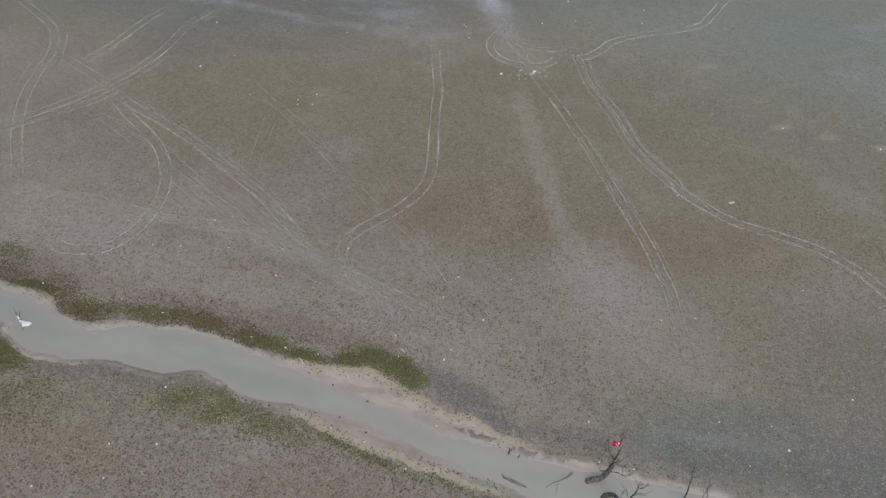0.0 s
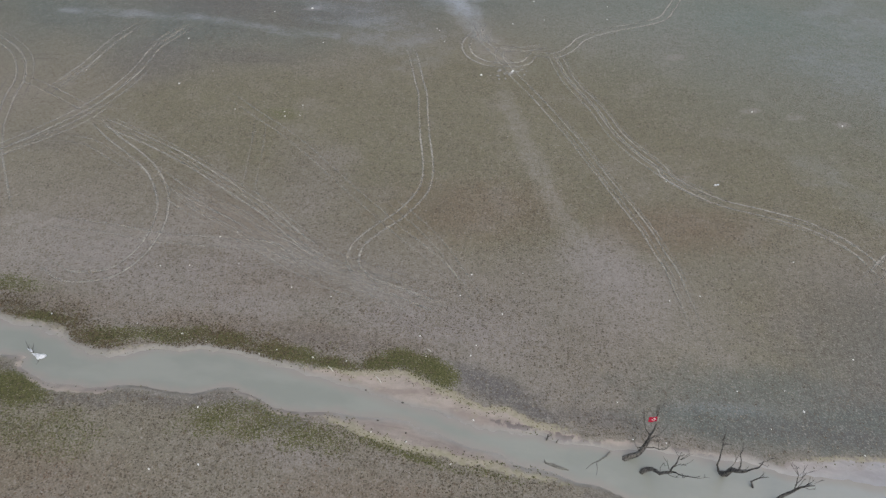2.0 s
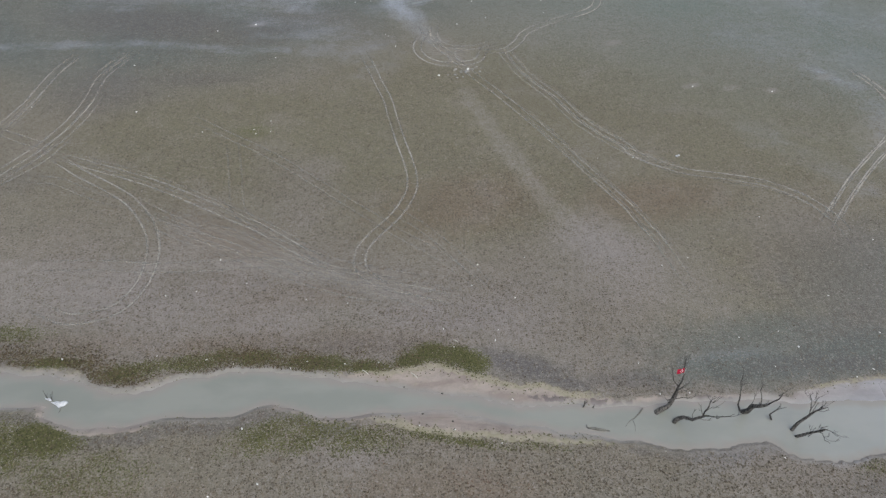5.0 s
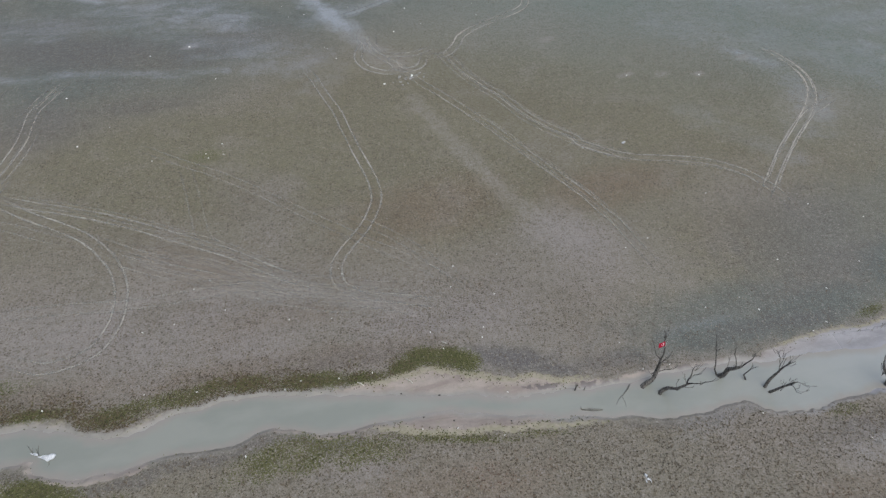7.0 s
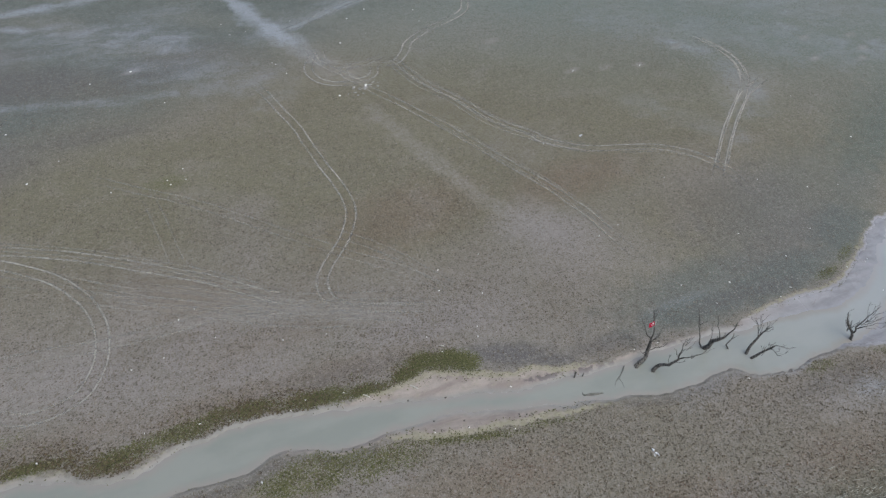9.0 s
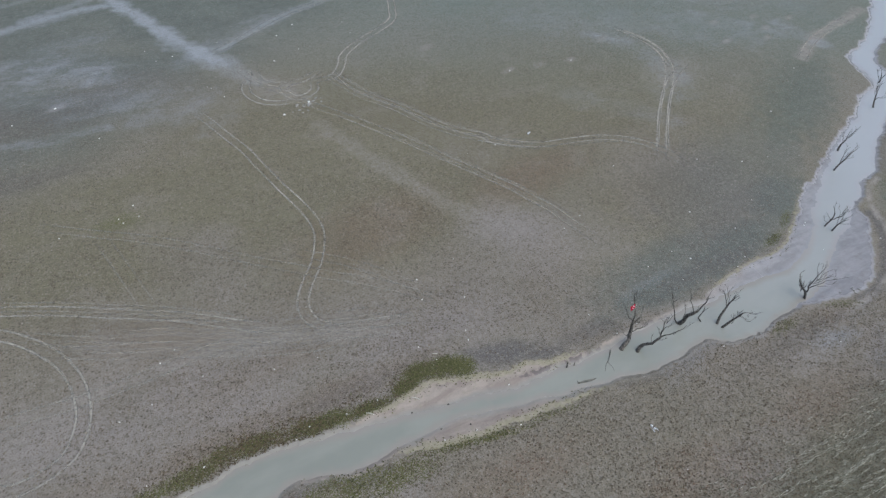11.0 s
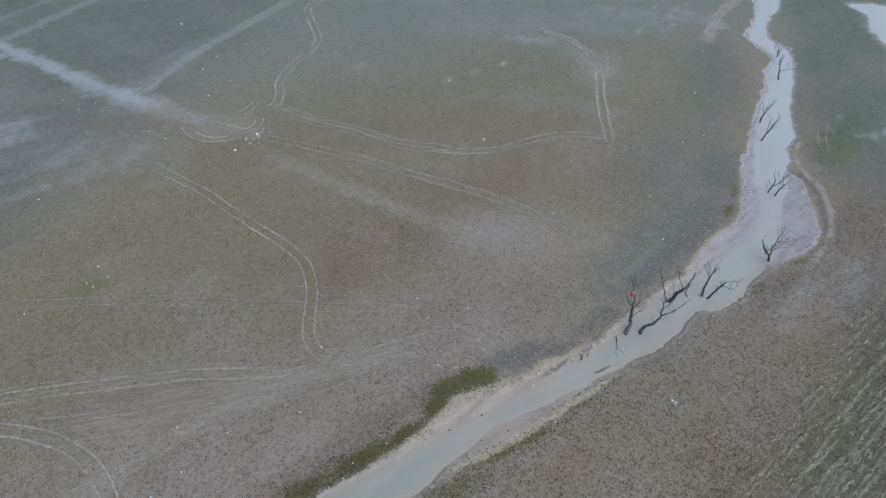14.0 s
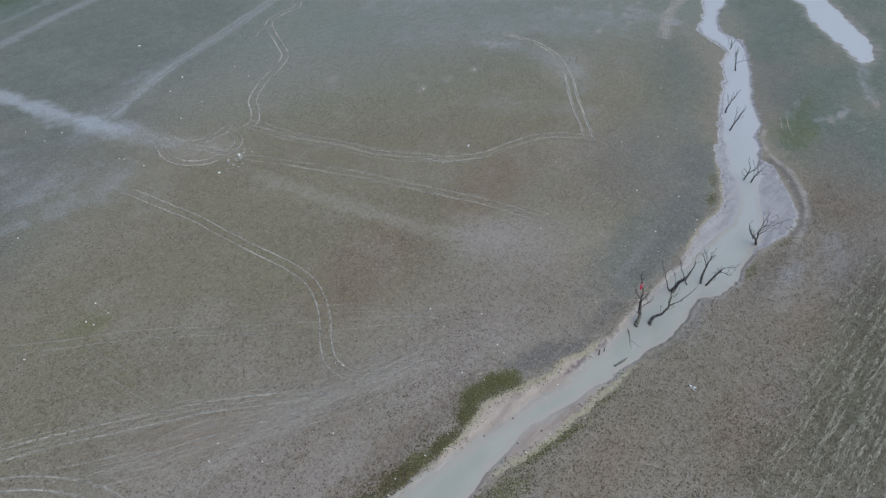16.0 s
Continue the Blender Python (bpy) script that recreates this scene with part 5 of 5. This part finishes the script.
def stick(x, y, length, turn):
    bm = bmesh.new()
    tube(bm, [np.array((-length / 2, 0, 0.05, .05)), np.array((0, 0.05, 0.06, .06)), np.array((length / 2, 0, 0.05, .035))], 7, 0.2, int(x * 7))
    ob = part("stick", bm, STICK, None, "", True)
    ob.location, ob.rotation_euler = (x, y, float(ground_z([(x, y)])[0])), (0, 0, radians(turn))
    tagged(ob, "bleached stick lying on the creek bank", "stick", "bleached sticks")


stick(-18.9, 34.35, 0.9, -40)
stick(-13.6, 33.9, 1.0, -45)
stick(-8.9, 38.4, 0.6, -30)

def clod(x, y, n):
    """A dark lump of mud on the bank."""
    r = random.Random(300 + n)
    bm = bmesh.new()
    crumple(bm, 0, 0, 0.03, r.uniform(0.16, 0.28), r.uniform(0.13, 0.2), r.uniform(0.12, 0.22), 320 + n)
    ob = part("mud_clod", bm, DARK_MUD)
    ob.location = (x, y, max(float(ground_z([(x, y)])[0]), WATER_Z))
    tagged(ob, "dark wet lump of mud on the pale creek bank", "mud clod", "mud clods")


for n, (x, y) in enumerate(CLODS):
    clod(x, y, n)

# pale stones at the creek bend
r = random.Random(52)
for n in range(7):
    x, y = 46.3 + r.gauss(0, 0.9), 22.7 + r.gauss(0, 0.45)
    bm = bmesh.new()
    k = r.uniform(0.16, 0.34)
    crumple(bm, 0, 0, 0.03, k * r.uniform(1.0, 1.8), k, k * 0.6, 540 + n)
    ob = part("stone", bm, RUBBLE)
    ob.location, ob.rotation_euler = (x, y, float(ground_z([(x, y)])[0])), (0, 0, r.uniform(0, 3))
    tagged(ob, "pale rounded stone on the silt at the creek bend", "stone", "stones at the bend")

# rubble tipped where the tracks meet
r = random.Random(77)
for n in range(18):
    bx, by = r.choice(((-5.3, 100.6), (-3.4, 101.2), (-8.2, 99.0), (-2.6, 101.6)))
    x, y = bx + r.gauss(0, 1.3), by + r.gauss(0, 0.9)
    bm = bmesh.new()
    s = r.uniform(0.18, 0.5)
    crumple(bm, 0, 0, 0.03, s * r.uniform(1, 2.4), s, s * 0.4, 700 + n)
    ob = part("rubble", bm, RUBBISH if n % 9 == 0 else RUBBLE)
    ob.location = (x, y, float(ground_z([(x, y)])[0]))
    ob.rotation_euler = (0, 0, r.uniform(0, 3))
    tagged(ob, "pale lump of tipped rubble where the tracks meet", "rubble", "rubble heap")


# ---- wheel tracks ----
def ribbon(name, line, half, strength, parent, seed):
    """One rut: a strip of pale dust with a slightly sunk middle."""
    tang = np.gradient(line, axis=0)
    tang /= np.linalg.norm(tang, axis=1, keepdims=True) + 1e-9
    side = np.stack([-tang[:, 1], tang[:, 0]], 1)
    across = np.array((-1.0, -0.5, 0.0, 0.5, 1.0))
    rise = np.array((0.016, 0.034, 0.022, 0.034, 0.016))
    glow = np.array((0.0, 0.8, 1.0, 0.8, 0.0))
    wob = 0.04 * rolling(line, 6.0, seed)[:, None] * side
    xy = (line + wob)[:, None, :] + across[None, :, None] * half * side[:, None, :]
    m = len(line)
    z = ground_z(xy.reshape(-1, 2)) + np.tile(rise, m)
    ends = np.minimum(np.arange(m), np.arange(m)[::-1]) / 7.0
    f = np.clip(ends, 0, 1)[:, None] * glow[None, :] * strength * np.clip(0.88 + 0.25 * rolling(line, 7.0, seed + 40), 0.5, 1.15)[:, None]
    k = np.arange(m * 5).reshape(m, 5)
    q = np.stack([k[:-1, :-1], k[:-1, 1:], k[1:, 1:], k[1:, :-1]], -1).reshape(-1, 4)
    ob = sheet(name, xy.reshape(-1, 2), z, q, RUT, {"fade": (np.clip(f.ravel(), 0, 1),) * 3})
    ob.parent = parent


passes = list(TRACKS.values())
for key, shift, a, b, strength in SIDE_PASSES:
    p = np.array(TRACKS[key][0][a:b], float)
    way = np.gradient(p, axis=0)
    way /= np.linalg.norm(way, axis=1, keepdims=True)
    passes.append(((p + shift * np.stack([-way[:, 1], way[:, 0]], 1)).tolist(), 0.72, strength))
for n, (points, gauge, strength) in enumerate(passes):
    root = empty("wheel_track", 0, 0, 0, "pair of pale wheel ruts pressed into dry soil", "wheel track", "wheel tracks on the lake bed")
    tagged(root, kind="structure")
    ends = [np.array(points[k], float) + 2.5 * (np.array(points[k]) - np.array(points[j])) / math.dist(points[k], points[j]) for k, j in ((0, 1), (-1, -2))]
    mid = smooth([ends[0], *points, ends[1]], 0.7)
    tang = np.gradient(mid, axis=0)
    tang /= np.linalg.norm(tang, axis=1, keepdims=True) + 1e-9
    side = np.stack([-tang[:, 1], tang[:, 0]], 1)
    line_far = mid[:, 1].mean()
    for s in (-1, 1):
        ribbon("rut", mid + s * gauge * side, 0.22 if line_far < 90 else 0.27, min(1.0, strength * (1.1 if line_far < 90 else 1.4)), root, n * 2 + (s > 0))


# ---- weeds ----
def weeds(name, xy, size, material, label, seed, blades=7):
    """Low rosettes of dead leaves, one fan of blades a plant, joined into one sheet of stuff."""
    rs = np.random.RandomState(seed)
    n = len(xy)
    z = ground_z(xy)
    ang = rs.uniform(0, 6.283, (n, 1)) + np.arange(blades)[None, :] * 6.283 / blades + rs.uniform(-0.3, 0.3, (n, blades))
    ln = size[:, None] * rs.uniform(0.55, 1.15, (n, blades))
    up = size[:, None] * rs.uniform(0.25, 0.95, (n, blades))
    wid = rs.uniform(0.28, 0.5, (n, blades))
    co = np.zeros((n, 1 + 2 * blades, 3))
    co[:, 0] = np.column_stack([xy, z + 0.01])
    for k, s in ((0, -1), (1, 1)):
        a = ang + s * wid
        co[:, 1 + k::2, 0] = xy[:, :1] + np.cos(a) * ln
        co[:, 1 + k::2, 1] = xy[:, 1:] + np.sin(a) * ln
        co[:, 1 + k::2, 2] = z[:, None] + up
    base = np.arange(n)[:, None] * (1 + 2 * blades)
    tri = np.stack([np.broadcast_to(base, (n, blades)), base + 1 + 2 * np.arange(blades), base + 2 + 2 * np.arange(blades)], -1).reshape(-1, 3)
    me = bpy.data.meshes.new(name)
    me.vertices.add(n * (1 + 2 * blades))
    me.vertices.foreach_set("co", co.astype(np.float32).ravel())
    me.loops.add(tri.size)
    me.loops.foreach_set("vertex_index", tri.ravel().astype(np.int32))
    me.polygons.add(len(tri))
    me.polygons.foreach_set("loop_start", np.arange(0, tri.size, 3, dtype=np.int32))
    me.update(calc_edges=True)
    me.materials.append(material)
    tagged(new(name, me), label, "weeds", kind="stuff")


def sown(count, x0, x1, y0, y1, seed):
    rs = np.random.RandomState(seed)
    return np.column_stack([rs.uniform(x0, x1, count), rs.uniform(y0, y1, count)]), rs


def look_up(field, xy):
    i = np.clip(np.searchsorted(gx, xy[:, 0]), 0, NX - 1)
    j = np.clip(np.searchsorted(gy, xy[:, 1]), 0, NY - 1)
    return field[j * NX + i]


xy, rs = sown(390000, -66, 84, -22, 84, 61)
keep = (look_up(d_rim, xy) > 0.25) & (look_up(mud, xy) < 0.2)
dens = 0.55 + 0.35 * rolling(xy, 9, 71) + 0.2 * rolling(xy, 2.5, 72) - 0.8 * look_up(pale, xy) - 0.25 * look_up(dark, xy)
dens = np.clip(dens, 0.06, 1) * (1 - 0.45 * ramp(xy[:, 1], 42, 74)) * np.where(xy[:, 1] < 32, 1.25, 0.8)
dens = np.where((xy[:, 0] > 0) & (xy[:, 1] < 24), dens * 1.6 + 0.2, dens)
dens *= (1 - ramp(xy[:, 0], 42, 80)) * (1 - ramp(xy[:, 1], 60, 84)) * ramp(xy[:, 0], -66, -56) * ramp(xy[:, 1], -22, -8)
dens *= 1 - 0.82 * ramp(xy[:, 0], 6, 20) * ramp(xy[:, 1], 33, 37) * (1 - 0.6 * ramp(xy[:, 1], 52, 66))
near_bank = (1 - ramp(look_up(d_rim, xy), 2.0, 5.5)) * (xy[:, 1] > 33) * (xy[:, 0] < -8)
keep &= rs.uniform(0, 1, len(xy)) < np.clip(dens + 0.8 * near_bank, 0, 1)
xy = xy[keep]
weeds("dry_weeds", xy, rs.uniform(0.042, 0.088, len(xy)) * np.where(rs.uniform(0, 1, len(xy)) < 0.12, 1.5, 1.0), TUFT_DRY, "low dry dark-brown weeds dotted over the lake bed", 81, 6)

xy, rs = sown(150000, -60, 60, 20, 42, 62)
green = np.clip(look_up(moss, xy) * 1.2 - 0.05, 0, 1)
green = np.maximum(green, 0.12 * look_up(sand, xy) * (look_up(d_rim, xy) > -0.9))
keep = rs.uniform(0, 1, len(xy)) < green
xy = xy[keep]
weeds("moss_clumps", xy, rs.uniform(0.04, 0.11, len(xy)), TUFT_OLIVE, "dense olive-green moss and herbs along the creek rim", 82, 6)

# dense rusty belt behind the moss of the northern rim, looser on the southern one
xy, rs = sown(60000, -64, 2, 32, 42, 63)
gap = look_up(d_rim, xy)
belt = 0.55 * ramp(gap, 0.2, 0.7) * (1 - ramp(gap, 1.0, 4.6)) * np.clip(0.7 + 0.6 * rolling(xy, 5, 74), 0, 1) * (1 - ramp(xy[:, 0], -20, -11))
xy = xy[rs.uniform(0, 1, len(xy)) < belt]
weeds("rim_weeds", xy, rs.uniform(0.06, 0.13, len(xy)), TUFT_RUST, "dense rusty-brown dead weeds behind the mossy creek rim", 83, 6)

xy, rs = sown(120000, -90, 118, 56, 128, 64)
dens = np.clip(0.45 + 0.3 * rolling(xy, 13, 75) + 0.25 * rolling(xy, 3.5, 76) - 0.8 * look_up(pale, xy) - 0.5 * look_up(salt, xy) - 0.5 * look_up(road, xy), 0.03, 1)
dens *= ramp(xy[:, 1], 56, 70) * (1 - 0.75 * ramp(xy[:, 1], 95, 128)) * (1 - ramp(xy[:, 0], 70, 115)) * ramp(xy[:, 0], -90, -60) * (look_up(d_rim, xy) > 0.5)
xy = xy[rs.uniform(0, 1, len(xy)) < dens]
weeds("far_weeds", xy, rs.uniform(0.06, 0.12, len(xy)), TUFT_DRY, "scattered low dry weeds on the farther lake bed", 84, 5)


# mown straw lying in rows over the dark grass of the southern flat
def straw_rows(seed):
    rs = np.random.RandomState(seed)
    rows, y = [], -16.0
    while y < 12.5:
        rows.append(y)
        y += rs.uniform(0.45, 1.05)
    row = rs.randint(0, len(rows), 75000)
    x = rs.uniform(-2, 60, len(row))
    slope = np.array([rs.uniform(-0.055, -0.02) for _ in rows])[row]
    xy = np.column_stack([x, np.array(rows)[row] + slope * (x - 15) + rs.normal(0, 0.13, len(row)) + 0.12 * np.sin(x * 0.6 + row)])
    broken = rolling(np.column_stack([xy[:, 0], row * 13.0]), 9.0, 91) + 0.4 * rolling(xy, 1.6, 92)
    keep = rs.uniform(0, 1, len(xy)) < np.clip(broken * 0.5 + 0.30, 0, 1) * look_up(furrow, xy)
    xy, slope = xy[keep], slope[keep]
    n = len(xy)
    a = np.arctan(slope) + rs.normal(0, 0.16, n)
    ln, wd, up = rs.uniform(0.20, 0.60, n), rs.uniform(0.012, 0.030, n), rs.uniform(0.03, 0.13, n)
    z = ground_z(xy)
    d, w = np.stack([np.cos(a), np.sin(a)], 1), np.stack([-np.sin(a), np.cos(a)], 1)
    co = np.zeros((n, 4, 3))
    for k, (along, across, lift) in enumerate(((-1, 0, 0.01), (0, -1, 1.0), (1, 0, 0.3), (0, 1, 0.9))):
        co[:, k, :2] = xy + d * (along * ln)[:, None] + w * (across * wd)[:, None]
        co[:, k, 2] = z + lift * up
    me = bpy.data.meshes.new("mown_straw")
    me.from_pydata(co.reshape(-1, 3).tolist(), [], np.arange(n * 4).reshape(n, 4).tolist())
    me.materials.append(TUFT_STRAW)
    tagged(new("mown_straw", me), "pale dry straw lying in broken parallel rows over dark grass", "straw", kind="stuff")


straw_rows(95)

xy, rs = sown(90000, -4, 60, -14, 14, 65)
xy = xy[rs.uniform(0, 1, len(xy)) < np.clip(look_up(furrow, xy) * (0.42 + 0.2 * rolling(xy, 4, 77)), 0, 0.9)]
weeds("stubble_grass", xy, rs.uniform(0.05, 0.10, len(xy)), TUFT_GRASS, "dark olive stubble grass between the straw rows", 85, 6)

xy, rs = sown(90000, -62, 62, -4, 27, 66)
xy = xy[(rs.uniform(0, 1, len(xy)) < 0.55 * look_up(rust, xy) * np.clip(0.6 + 0.6 * rolling(xy, 5, 78), 0, 1)) & (look_up(d_rim, xy) > 0.4)]
weeds("rusty_weeds", xy, rs.uniform(0.05, 0.10, len(xy)), TUFT_RED, "patches of rusty-red dying weeds on the southern flat", 86, 6)
